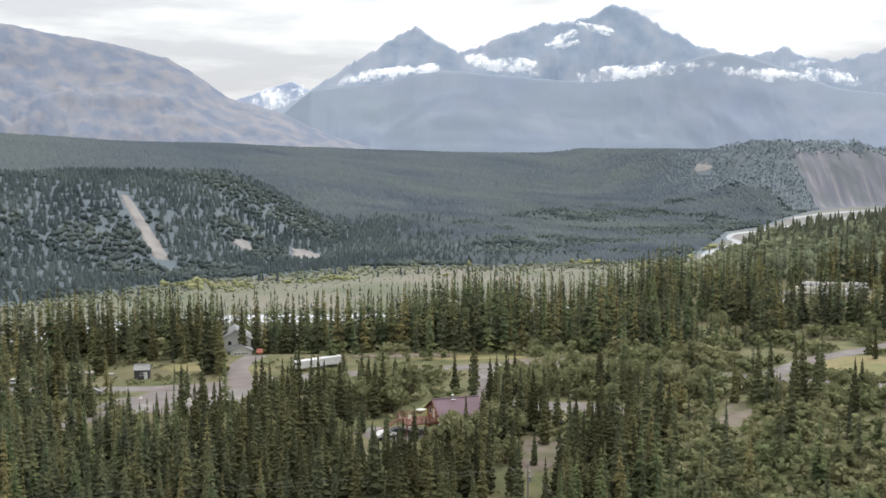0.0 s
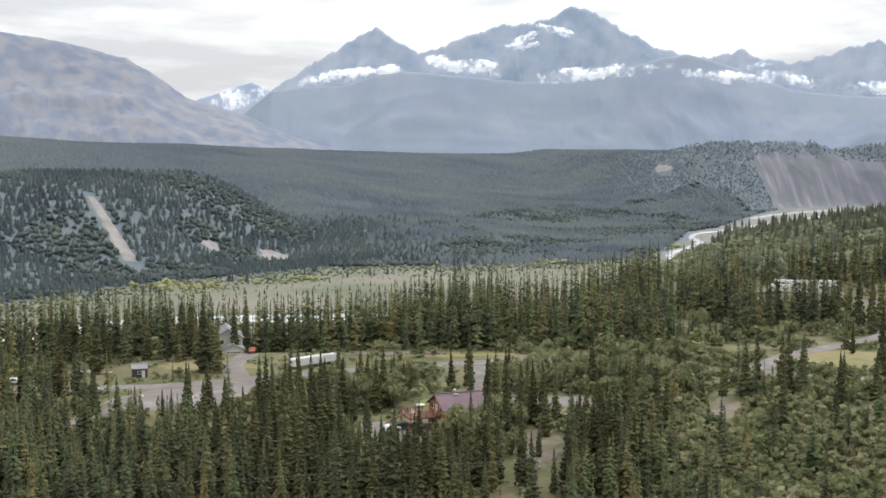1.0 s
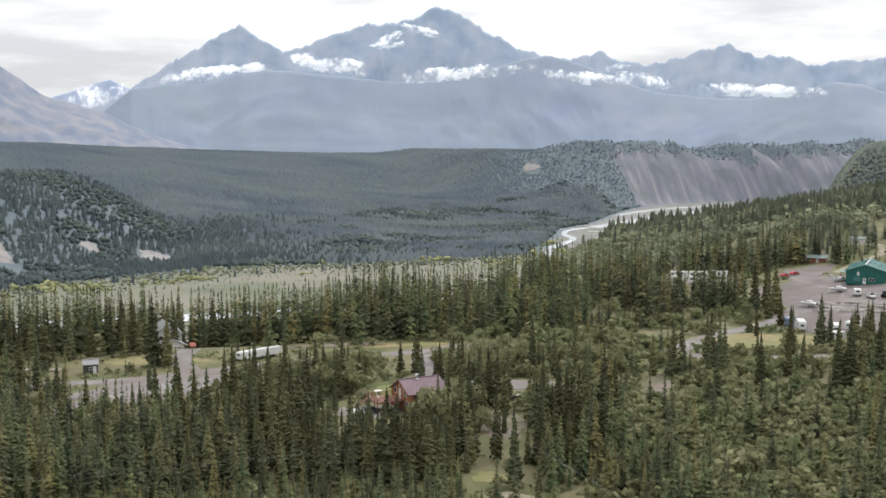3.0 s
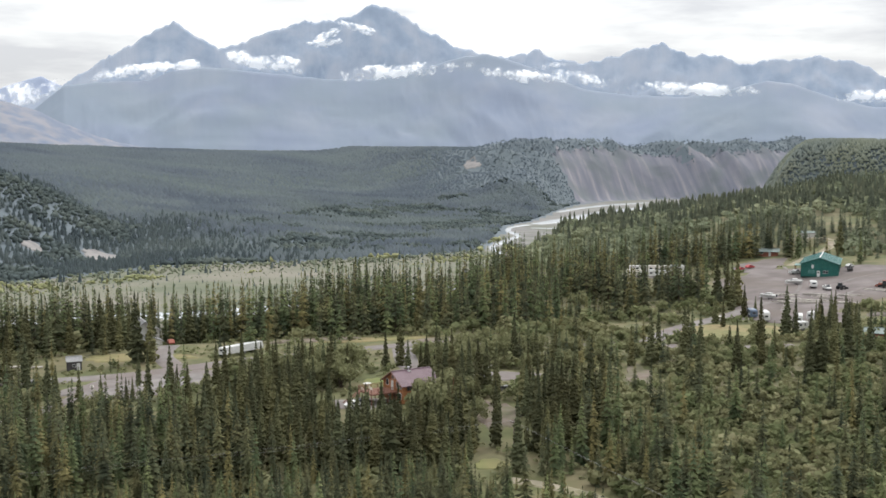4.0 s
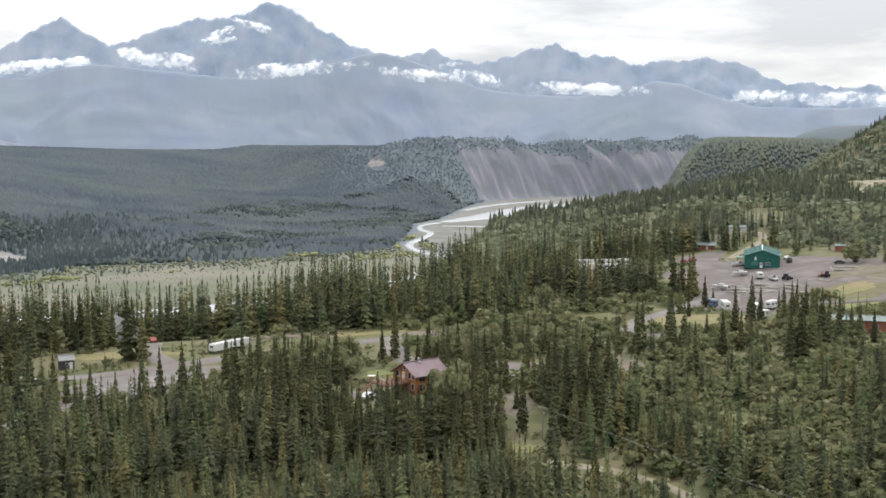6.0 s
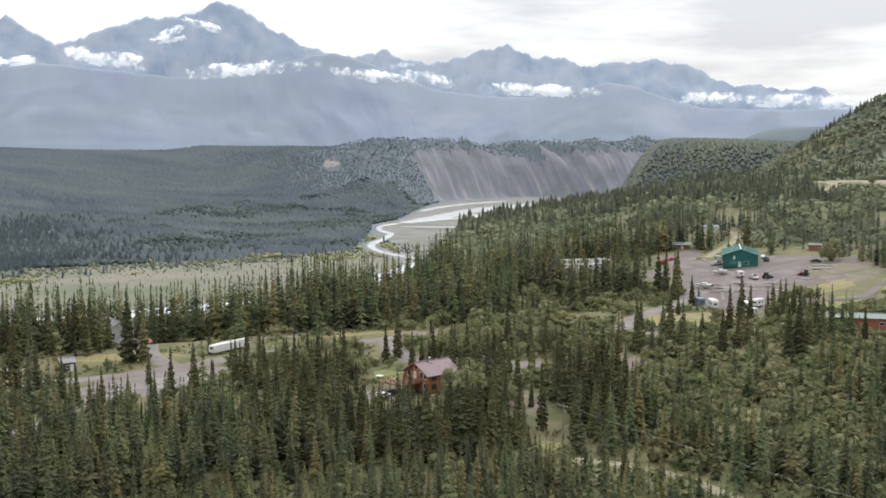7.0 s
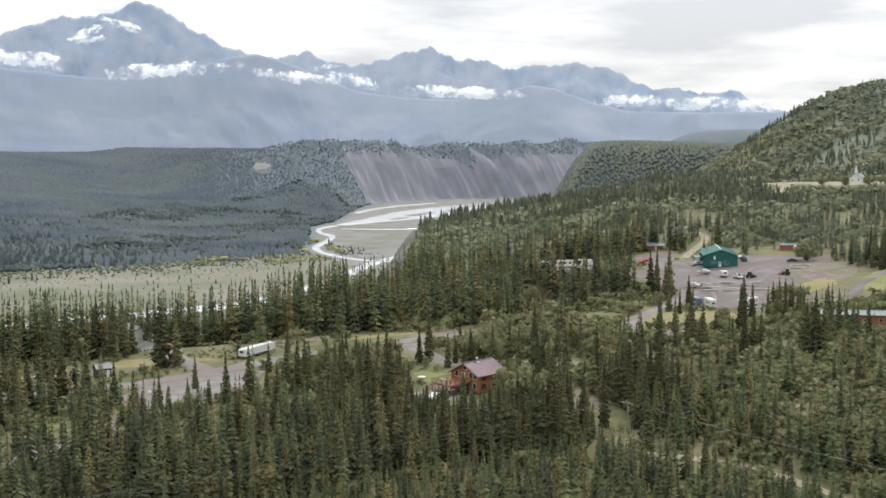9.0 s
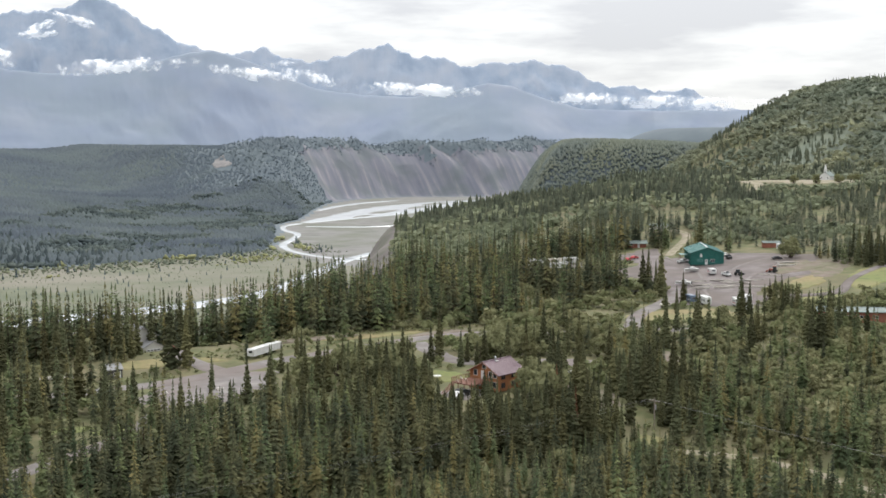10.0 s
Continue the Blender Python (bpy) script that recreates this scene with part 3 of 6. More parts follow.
ROADS = [([(-150, 34), (-120, 28), (-92, 25), (-66, 27), (-46, 36), (-32, 44), (5, 53), (26, 57), (48, 48), (66, 39), (82, 32), (98, 24), (118, 20)], 7.5),
         ([(76, 36), (93, 56), (107, 68), (122, 78), (140, 92), (160, 108)], 7.0),
         ([(-50, 33), (-55, 46), (-56, 58), (-54, 68), (-53, 76)], 7.0),
         ([(10, 53), (9, 40), (7, 28), (6, 18), (9, 11), (18, 8), (28, 5), (40, 5)], 7.0),
         ([(3, -68), (10, -73), (17, -76), (22, -85), (23, -97), (26, -120)], 3.2),
         ([(-118, -42), (-104, -34), (-94, -27), (-85, -19), (-78, -6), (-70, 8)], 5.0),
         ([(398, 480), (405, 440), (412, 400), (416, 355), (400, 325), (370, 305)], 7.0),
         ([(196, 168), (215, 186), (230, 200), (246, 214), (252, 226), (244, 238), (232, 236)], 5.0)]
# clearings: centre, half sizes, and turn in degrees
CLEARINGS = [(-58, 17, 25, 14, 38), (-61, 50, 15, 8, -10), (26, 5, 14, 8, -10), (10, 60, 18, 9, 10), (186, 122, 50, 42, 25), (141, 70, 22, 18, -30), (160, 92, 28, 19, 25), (204, 70, 40, 20, 25), (166, 52, 18, 8, 25),
             (-1, -14, 9, 9, 0), (-12, -15, 10, 8, 0), (-4, 4, 5, 8, 0), (15, -31, 6, 14, -8), (-95, -9, 5, 2.6, 0), (110, 49, 25, 16, -20), (108, 84, 9, 8, 0), (59, -2, 4, 15, -20), (140, 182, 20, 9, -25),
             (-52, 72, 9, 10, 0), (-82, 44, 14, 7, 0), (151, 8, 13, 7, -36), (278, 262, 14, 22, -35), (465, 345, 75, 50, 30), (500, 460, 45, 28, 40), (86, 118, 9, 10, 0), (8, -62, 6, 5, 0), (84, 66, 13, 9, 30), (12, -48, 6, 6, 0), (-86, -12, 6, 3, 20), (192, 186, 26, 13, 48), (240, 148, 14, 9, -30)]


def open_ground(x, y, margin=1.5):
    clear = np.zeros(np.shape(x), bool)
    for line, w in ROADS:
        clear |= abs(side(line, x, y)) < w / 2 + margin
    for cx, cy, rx, ry, turn in CLEARINGS:
        c, s = math.cos(radians(turn)), math.sin(radians(turn))
        clear |= (((x - cx) * c + (y - cy) * s) / rx) ** 2 + (((y - cy) * c - (x - cx) * s) / ry) ** 2 < 1
    return clear


def sight_line_cap(x, y):
    """Greatest height of plants that keeps the open ground behind them in the camera's view."""
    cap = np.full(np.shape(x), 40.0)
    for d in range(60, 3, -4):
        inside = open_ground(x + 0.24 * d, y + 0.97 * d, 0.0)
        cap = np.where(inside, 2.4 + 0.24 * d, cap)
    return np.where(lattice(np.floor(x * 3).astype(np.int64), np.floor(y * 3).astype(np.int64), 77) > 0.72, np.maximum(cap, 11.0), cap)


def below_field(x, y):
    """Greatest height of trees below the fields by the church, so the camera sees the fields."""
    cap = np.full(np.shape(x), 40.0)
    for d in range(100, 0, -8):
        px, py = x + 0.65 * d, y + 0.76 * d
        for cx, cy, rx, ry, turn in ((465, 345, 75, 50, 30), (500, 460, 45, 28, 40)):
            c, s = math.cos(radians(turn)), math.sin(radians(turn))
            inside = (((px - cx) * c + (py - cy) * s) / rx) ** 2 + (((py - cy) * c - (px - cx) * s) / ry) ** 2 < 1
            cap = np.where(inside, 2.2 + 0.09 * d, cap)
    return cap


def single_tree(name, trunk, crown, spot, crown_mat, label, group, category="tree"):
    """One tree as a thing with trunk and crown; the meshes are shared."""
    x, y, h, w = spot
    root = new(name)
    root.matrix_world = Matrix.LocRotScale((x, y, float(height(x, y)) - 0.1), Euler((0, 0, (x * 7.3 + y * 3.1) % 6.28)), (h * w, h * w, h))
    for part_name, me in (("trunk", trunk), ("crown", crown)):
        ob = new(part_name, me)
        ob.parent = root
    return tagged(root, label, category, group)


# ---------- the large structure ----------
build_ground()
ROAD_NAMES = ["road_main", "road_side", "road_garage", "road_house", "road_trail", "road_lower", "road_ridge", "road_upper"]
for (line, w), nm in zip(ROADS, ROAD_NAMES):
    ribbon(nm, line, [w] * len(line), 0.2, M_TRACK if nm in ("road_trail", "road_upper", "road_ridge") else M_GRAVEL, "grey gravel road with ragged grassy edges", "road")
patch("yard_1", -58, 16, 22, 12, 38, 0.24, M_GRAVEL, "grey gravel parking area", "yard", 1.0)
patch("yard_2", 27, 4.5, 12, 6, -10, 0.24, M_GRAVEL, "grey gravel yard behind the log house", "yard", 2.0)
patch("yard_3", 187, 122, 47, 39, 25, 0.24, M_YARD, "wide gravel yard round the green workshop", "yard", 3.0, 30)
patch("yard_7", 158, 92, 27, 17, 25, 0.18, M_YARD, "gravel strip with lumber laid out", "yard", 7.0)
patch("yard_4", 141, 71, 21, 17, -30, 0.20, M_YARD, "gravel yard with parked trailers", "yard", 4.0)
patch("yard_5", 140, 182, 18, 8, -25, 0.24, M_GRAVEL, "gravel clearing with parked motorhomes", "yard", 5.0)
patch("yard_9", 190, 180, 24, 10, 48, 0.22, M_YARD, "gravel at the upper edge of the yard", "yard", 9.0)
patch("yard_6", -12, -15, 8, 6, 0, 0.16, M_GRAVEL, "gravel parking below the deck", "yard", 6.0)
patch("grass_1", -62, 52, 15, 6, -10, 0.18, M_DRY, "dry orange grass bank", "grass", 1.5)
patch("grass_2", -4, 4, 4.5, 6.5, 0, 0.12, M_LAWN, "green lawn behind the house", "grass", 2.5)
patch("grass_3", 110, 48, 24, 14, -20, 0.12, M_DRY, "dry yellow grass between the roads", "grass", 3.5)
patch("grass_4", 213, 67, 24, 8, 32, 0.30, M_LAWN, "bright green grass field", "grass", 4.5)
patch("grass_5", 186, 75, 19, 6, 28, 0.30, M_DRY, "dry orange grass by the yard", "grass", 5.5)
patch("yard_8", 215, 96, 26, 12, 24, 0.20, M_SOIL, "trodden brown earth along the yard", "yard", 8.0)
patch("grass_11", 168, 50, 16, 6, 25, 0.16, M_LAWN, "rough green grass below the dirt track", "grass", 5.1)
patch("grass_6", -95, -9, 5, 2.6, 0, 0.12, M_LAWN, "green grass by the lower road", "grass", 6.5)
patch("grass_7", 6, 68, 22, 4, 0, 0.18, M_DRY, "dry grass bank along the forest edge", "grass", 7.5)
patch("grass_8", 470, 345, 65, 40, 30, 0.3, M_TRACK, "pale mown field below the hill", "grass", 8.5)
patch("grass_9", 6, -62, 3.5, 3, 0, 0.12, M_LAWN, "grassy gap beside the trail", "grass", 9.5)
patch("grass_10", -86, -12, 6, 2.8, 20, 0.12, M_LAWN, "rough green grass beside the lower road", "grass", 4.1)
patch("soil_1", 15, -31, 5, 12, -8, 0.14, M_SOIL, "bare brown soil slope", "soil", 1.2)
patch("soil_2", 59, -2, 3.5, 13, -20, 0.14, M_SOIL, "bare brown path between trees", "soil", 2.2)
patch("soil_4", -12, 70, 15, 3.5, 6, 0.32, M_SOIL, "brown earth bank below the forest edge", "soil", 4.2)
ribbon("road_field", [(158, 60), (166, 57), (174, 51), (186, 55), (198, 65), (209, 71), (222, 76), (240, 82)], [5, 5, 5, 4.5, 4, 4, 4, 4], 0.5, M_YARD, "dark dirt track across the green field", "road")
for k, line in enumerate(([(150, 92), (168, 104), (186, 116), (203, 124), (222, 128)], [(160, 84), (176, 96), (190, 104), (210, 108)], [(140, 74), (150, 90), (162, 104), (178, 126), (186, 148), (196, 172)])):
    ribbon("wheel_track_%d" % (k + 1), line, [1.6] * len(line), 0.30, M_GRAVEL, "pale wheel track worn into the yard", "track")
patch("soil_5", 211, 103, 17, 9, 20, 0.36, M_SOIL, "brown earth mound at the yard's edge", "soil", 5.2)
patch("soil_3", 24, 61, 12, 3.5, 6, 0.3, M_SOIL, "brown earth bank along the road", "soil", 3.2)

# the ranges' blue colours and emission stand in for haze before them
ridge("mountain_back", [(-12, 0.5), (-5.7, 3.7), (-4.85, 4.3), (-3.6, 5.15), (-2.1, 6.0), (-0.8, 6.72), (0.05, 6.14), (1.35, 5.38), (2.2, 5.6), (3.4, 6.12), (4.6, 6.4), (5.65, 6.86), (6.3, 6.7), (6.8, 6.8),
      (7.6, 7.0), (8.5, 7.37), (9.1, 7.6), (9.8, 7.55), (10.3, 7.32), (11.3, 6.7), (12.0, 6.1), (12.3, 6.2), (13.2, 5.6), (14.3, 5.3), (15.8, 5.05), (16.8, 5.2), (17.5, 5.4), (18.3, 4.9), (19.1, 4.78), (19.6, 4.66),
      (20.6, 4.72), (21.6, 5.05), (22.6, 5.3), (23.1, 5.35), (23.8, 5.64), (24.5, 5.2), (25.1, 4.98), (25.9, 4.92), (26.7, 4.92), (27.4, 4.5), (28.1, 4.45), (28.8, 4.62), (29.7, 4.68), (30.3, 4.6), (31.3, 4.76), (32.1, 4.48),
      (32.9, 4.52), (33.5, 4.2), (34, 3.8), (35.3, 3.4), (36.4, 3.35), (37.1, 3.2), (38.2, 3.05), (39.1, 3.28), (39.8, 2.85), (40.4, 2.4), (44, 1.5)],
      4850, 260, -60, material("haze_glow_blue_rock", [(0.165, 0.205, 0.265), (0.195, 0.235, 0.297), (0.235, 0.265, 0.315)], 0.012, bump=8.0, emit=0.62, second=((0.25, 0.275, 0.32), 0.006, 0.5)), "hazy blue-grey rocky peaks with snow patches", 1.5, 3)
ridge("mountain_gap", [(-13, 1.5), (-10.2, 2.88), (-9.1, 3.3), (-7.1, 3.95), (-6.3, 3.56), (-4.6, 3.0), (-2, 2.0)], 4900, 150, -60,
      material("haze_glow_far_rock", [(0.24, 0.28, 0.37), (0.28, 0.32, 0.40)], 0.006, bump=4.0, emit=0.5), "small far hazy peak", 0.8, 5)
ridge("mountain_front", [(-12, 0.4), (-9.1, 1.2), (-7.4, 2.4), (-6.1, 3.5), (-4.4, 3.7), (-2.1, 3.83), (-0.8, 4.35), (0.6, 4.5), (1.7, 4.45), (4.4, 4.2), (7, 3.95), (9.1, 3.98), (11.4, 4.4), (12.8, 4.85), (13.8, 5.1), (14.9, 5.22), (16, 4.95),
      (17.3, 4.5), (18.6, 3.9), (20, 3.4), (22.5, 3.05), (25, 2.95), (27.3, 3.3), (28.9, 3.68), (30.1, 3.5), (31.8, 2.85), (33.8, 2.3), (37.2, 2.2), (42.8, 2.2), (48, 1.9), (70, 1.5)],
      4560, 520, -60, material("haze_glow_foothill", [(0.148, 0.176, 0.232), (0.163, 0.191, 0.245), (0.185, 0.208, 0.252)], 0.005, bump=3.0, emit=0.51, second=((0.15, 0.182, 0.215), 0.003, 0.7)), "hazy rounded foothills below the peaks", 0.34, 8)
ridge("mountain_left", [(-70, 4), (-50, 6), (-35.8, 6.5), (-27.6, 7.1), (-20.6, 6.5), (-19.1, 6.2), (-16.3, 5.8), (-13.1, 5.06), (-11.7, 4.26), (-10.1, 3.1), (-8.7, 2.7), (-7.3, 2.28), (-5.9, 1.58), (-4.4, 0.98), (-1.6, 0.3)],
      4100, 700, -60, material("haze_glow_brown_slope", [(0.112, 0.134, 0.182), (0.126, 0.148, 0.194), (0.146, 0.162, 0.200)], 0.012, bump=5.0, stretch=(1, 1, 0.5), emit=0.48, second=((0.200, 0.196, 0.208), 0.016, 0.7)), "brown and grey mountain flank with haze painted in", 0.7, 11)
for k, (a0, e0, a1, e1, th, rad) in enumerate([(-4.8, 3.85, 0.8, 4.62, 20, 4600), (2.1, 5.05, 6.0, 4.3, 24, 4520), (7.1, 4.02, 13.9, 4.6, 20, 4400), (15.0, 4.3, 18.3, 3.75, 18, 4380),
                                              (17.4, 4.45, 18.8, 4.5, 12, 4520), (18.7, 4.15, 21.4, 3.42, 20, 4440), (21.5, 3.45, 28.3, 3.1, 17, 4400), (31.6, 2.85, 44, 2.3, 20, 4520),
                                              (-9.2, 2.65, -6.0, 3.4, 34, 4700), (7.5, 6.75, 8.9, 6.2, 13, 4600), (5.8, 5.55, 7.3, 5.8, 12, 4600), (6.6, 5.8, 7.1, 6.4, 12, 4600)]):
    cloud_bank("cloud_bank", a0, e0, a1, e1, th, rad, 30 + k)

# ---------- river ----------
WATER = [("river_near", [(-420, 330), (-300, 350), (-236, 385), (-180, 432), (-126, 452), (-60, 452), (0, 466), (54, 480), (97, 500), (128, 528), (165, 580), (215, 650), (262, 720), (330, 790)],
          [52, 50, 48, 42, 36, 32, 30, 26, 24, 20, 16, 16, 14, 12]),
         ("river_bend", [(330, 690), (265, 726), (256, 761), (250, 809), (255, 863), (272, 925), (297, 965), (338, 1050), (347, 1089), (343, 1112), (352, 1150), (372, 1210), (420, 1262)],
          [5, 6, 6, 6, 8, 11, 9, 9, 11, 9, 8, 8, 13]),
         ("river_braid", [(385, 1190), (437, 1160), (456, 1133), (520, 1150)], [4, 10, 10, 8]),
         ("river_far", [(420, 1262), (490, 1330), (575, 1405), (690, 1530), (800, 1640), (905, 1725), (1100, 1800), (1400, 1800)], [16, 55, 105, 150, 150, 130, 100, 80]),
         ("river_far_braid", [(560, 1570), (640, 1690), (740, 1800), (860, 1880)], [12, 20, 24, 20])]
for nm, line, wid in WATER:
    ribbon(nm, line, wid, 0.6, M_WATER, "pale silty braided river water", "river", 9.0)
for k, (cx, cy, rx, ry, turn) in enumerate(((640, 1470, 70, 14, 48), (760, 1580, 60, 12, 46), (560, 1370, 40, 8, 45), (850, 1690, 60, 14, 40))):
    patch("gravel_bar_%d" % (k + 1), cx, cy, rx, ry, turn, 0.9, M_BAR, "low grey gravel bar between the river's channels", "gravel bar", 2.0 + k)
ribbon("slide_scar_1", [(-312, 832), (-297, 809), (-278, 778), (-262, 752), (-243, 718)], [6, 12, 10, 17, 13], 0.9, M_SLIDE, "bare pale landslide track on the hillside", "landslide", 6.0)
patch("slide_scar_2", -137, 872, 19, 27, 20, 1.3, M_SLIDE, "bare pale slump on the wooded bluff", "landslide", 2.0)
patch("slide_scar_3", -196, 832, 9, 14, 10, 1.3, M_SLIDE, "small bare slump on the wooded bluff", "landslide", 4.0)
patch("slide_scar_4", 512, 1985, 13, 34, 8, 1.3, M_SLIDE, "bare scar high on the bluff", "landslide", 5.0)

# ---------- forest ----------
SPRUCE = [spruce_shape(s, 34, 7, True) for s in range(8)]
SPRUCE_LITE = [spruce_shape(10 + s, 27, 5, False, 1.2) for s in range(7)]
SPRUCE_MID = [spruce_shape(20 + s, 20, 5, False, 1.2) for s in range(6)]
SPRUCE_FAR = [cone_shape(30 + s, 7, 6) for s in range(6)]
FIRS = [cone_shape(40 + s, 3, 5) for s in range(5)]
FIRS_SMALL = [cone_shape(50 + s, 2, 4) for s in range(5)]
BUSH = [leafy_shape(60 + s, 22, 30, 0.05, False) for s in range(4)]
TUFTS = [leafy_shape(110 + s, 3, 6, 0.20, False)[:2] for s in range(6)]
SHRUB = [leafy_shape(90 + s, 8, 10, 0.112, False) for s in range(5)]
CLUMPS = [clump_shape(80 + s) for s in range(5)]
CANOPY = [canopy_shape(100 + s) for s in range(6)]

def in_wedge(x, y):
    """The part of the bench that the camera sees; no plants are scattered outside it."""
    return (y > -118) & (x > -152) & (x < np.maximum(-101 + 1.11 * (y + 238), -38 + 0.754 * (y + 252)))


# spruces that stand by themselves: x, y, height
HOUSE_TREES = [(2.1, -28.7, 10.5), (5.2, -24.5, 9), (5.8, -17, 9.5), (8.6, 11, 6.5), (-14.8, -35.9, 8.0), (9.4, -52.3, 13), (29.2, -29.9, 17), (33, -29.5, 15), (5, 25, 13.5), (0.5, 21, 10), (8.5, 16, 7.5), (-12.4, -31.3, 8.1), (-9.7, -35.6, 6.2), (-18.9, -31.1, 5.8), (18, -12.5, 12.5), (27.5, -9, 9.5), (14.1, -37.3, 6.7), (9.4, -67, 14),
               (20.9, -41.7, 14), (22.1, -56.5, 10.2), (9.1, -85, 9), (4.2, -44.8, 11), (3.8, -36.8, 8), (9.2, -25.4, 14), (15.7, -13.6, 13), (33.5, 18.5, 14), (40.6, 29.7, 10.2), (-13, -21, 3.4), (-15, -24, 3.8),
               (-19, 15.8, 9.9), (-29.2, 7.6, 9.9), (-27.4, 45.5, 9.3), (-17.5, -27.5, 4), (8.8, -3.9, 13.5), (10.6, -9.5, 15), (13, -16.5, 13.5), (11.5, 1, 12), (15.5, -5, 12), (-1.4, -38.5, 9.5), (3.5, -47.5, 11), (24, -47.4, 15), (19.5, -46.6, 12.5), (-14, -42.5, 8), (-16.5, -44.5, 7.5), (-20.4, -30, 6.5), (-23, -24, 10), (-25, -17, 11), (-21, -10, 10), (6.5, -31, 9.5), (17, -24, 11), (21, -30, 12), (11.5, -29, 11), (8, 6, 11), (31, -2, 10), (36, -8, 12), (38, 14, 12), (44, 17, 11), (-32, 17, 10), (-38, 27.5, 8), (4.5, 12.2, 9.2), (-15.2, 5.1, 13.4), (-18.1, -15.3, 8.3), (-7.6, -21.5, 7.0), (20.8, -10.6, 11.4), (14.6, 25.9, 10.0), (-27.0, 16.1, 7.9)]
ROAD_TREES = [(-56.5, -3.5, 11.5), (-59.9, -2.6, 5.7), (-51.7, -5.1, 12.8), (-48, -5.8, 8.9), (-61.4, 44.6, 19), (-35.2, 20.4, 11.6), (-41.7, 0.5, 12.1), (-32.1, -9.6, 13.5), (-28.4, -0.6, 13.3),
              (-83.9, 10.7, 12.4), (-78.7, 6, 9.7), (-88.6, 15.4, 16), (-88.8, 45.2, 16), (-36.1, 0.8, 12), (-59.4, 14, 8.3), (-61, -6.1, 6.4), (-57.8, 43, 16), (-76, -2, 9), (-96, 12, 12), (-67, 64, 13), (-71, 62, 14), (-75, 66, 14), (-80, 63, 13), (-85, 60, 14), (-66.5, 73, 15), (-69.5, 69, 15), (-73, 75, 16), (-58.7, 78, 14), (-64.5, 69.5, 12)]
ROW_TREES = [(-90, 57, 14), (-95, 60, 13), (-100, 58, 14), (-105, 62, 13.5), (-110, 57, 13), (-86, 66, 14), (-69, 70, 13.5), (-48, 88, 15), (-44, 92, 14), (-62, 95, 14), (-99, -2, 10), (-103, -8, 11), (-88, -12, 8), (-80, -22, 8), (-100, -18, 8), (-92, -38, 9), (-96, -22, 10), (-101, -27, 11), (-108, -24, 12), (-83, -9, 10), (-92, 3, 11), (-99, 6, 12), (-86, -1, 10), (-74, -15, 9), (-110, -10, 12), (-106, 1, 13), (-112, -30, 11), (-71, -4, 9), (-66, -9, 8), (-89, -17, 7), (-79, -30, 10), (-73, -24, 10)]
YARD_TREES = [(70.5, 12.6, 14), (75.2, 5.4, 16), (77.5, 3, 14), (62.8, -27.1, 14), (126, 72.5, 11), (121.5, 38.3, 15), (123, 36, 12), (112.7, 65.7, 9.7), (111.5, 58.2, 9), (80.6, -10.5, 13.6), (93, 0.4, 11.3), (102.4, 11, 9.3), (98.7, -12.9, 16),
              (99.4, -16.8, 17), (102.1, -17.5, 17), (112, -7.9, 17), (116.8, -4.6, 15), (122.3, -1.7, 14.5), (130.5, 3.7, 10.1), (132.7, 3, 10.4), (134.6, 81.2, 5.8), (136.9, 98.6, 18), (137.5, 107.1, 16), (235, 192, 17), (143.6, 110.1, 10.4), (61.7, 9.4, 10.5), (66.3, 7.5, 14.5), (87.2, 28.3, 11.2), (72.1, 0.6, 16.2), (91.7, 15.1, 8.6), (100.6, 14.8, 15.3), (131.5, 102.6, 17.2), (131.1, 91.1, 16.8), (96.1, -16.9, 14.5), (105.2, -13.8, 11.4), (128.0, -3.3, 10.8), (133.0, -2.6, 9.4), (97.7, 2.7, 9.2), (38.0, -15.3, 14.1), (39.0, -23.1, 13.7), (129.9, 36.5, 10.2), (125.7, 28.0, 11.7), (127.7, 26.2, 9.8), (141.8, 39.4, 9.5), (143.8, 38.2, 7.9), (135, 37, 12.5), (132.5, 31.5, 11.5), (130.2, 34.5, 12), (134.0, 33.2, 13), (138.2, 34.6, 12), (136.8, 29.5, 11), (139.8, 31.5, 10),
              (231, 90, 14), (235, 93, 15), (239, 97, 14), (243, 95, 15), (247, 99, 14), (229, 84, 13), (234, 86, 14), (238, 90, 15), (242, 89, 14), (246, 93, 15), (250, 97, 14), (251, 104, 15), (246, 106, 14), (233, 80, 12), (238, 83, 13), (244, 84, 14)]
LEAFY_TREES = [(1.2, -27, 8.5), (3.8, -25.5, 7.5), (5.5, -27, 6.5), (-20, 3, 8.5), (-15, 11, 9.5), (-10, 15, 9), (-24, 9, 8.5), (-1, -37.5, 10.5), (9, -36, 6), (8.2, -18.5, 7.5), (440, 296, 7), (449, 306, 6), (462, 300, 7), (428, 304, 7), (475, 318, 6), (418, 314, 6.5), (14, 19, 9), (20, 20, 9), (27, 20, 8), (32, 24, 8.5), (11, -20, 7.5), (48, 20, 7), (54, 14, 6), (44, 8, 6), (82, 108, 8), (-38, 12, 7), (6, -27.5, 5.5), (9, -13, 7), (17, 14, 8), (23, 26, 9), (37, 27, 8), (29, 31, 9), (43, 30, 7.5), (50, 28, 7), (-13, 4, 8), (-28, 15, 8), (-17, 23, 8), (58, 22, 6.5), (66, 20, 6), (88, 18, 6), (94, 14, 6.5), (110, 34, 6), (225, 121, 11), (128, 30, 7), (150, 24, 6), (-80, -20, 6), (-67, -12, 6)]
known = np.array(HOUSE_TREES + ROAD_TREES + ROW_TREES + YARD_TREES + LEAFY_TREES)


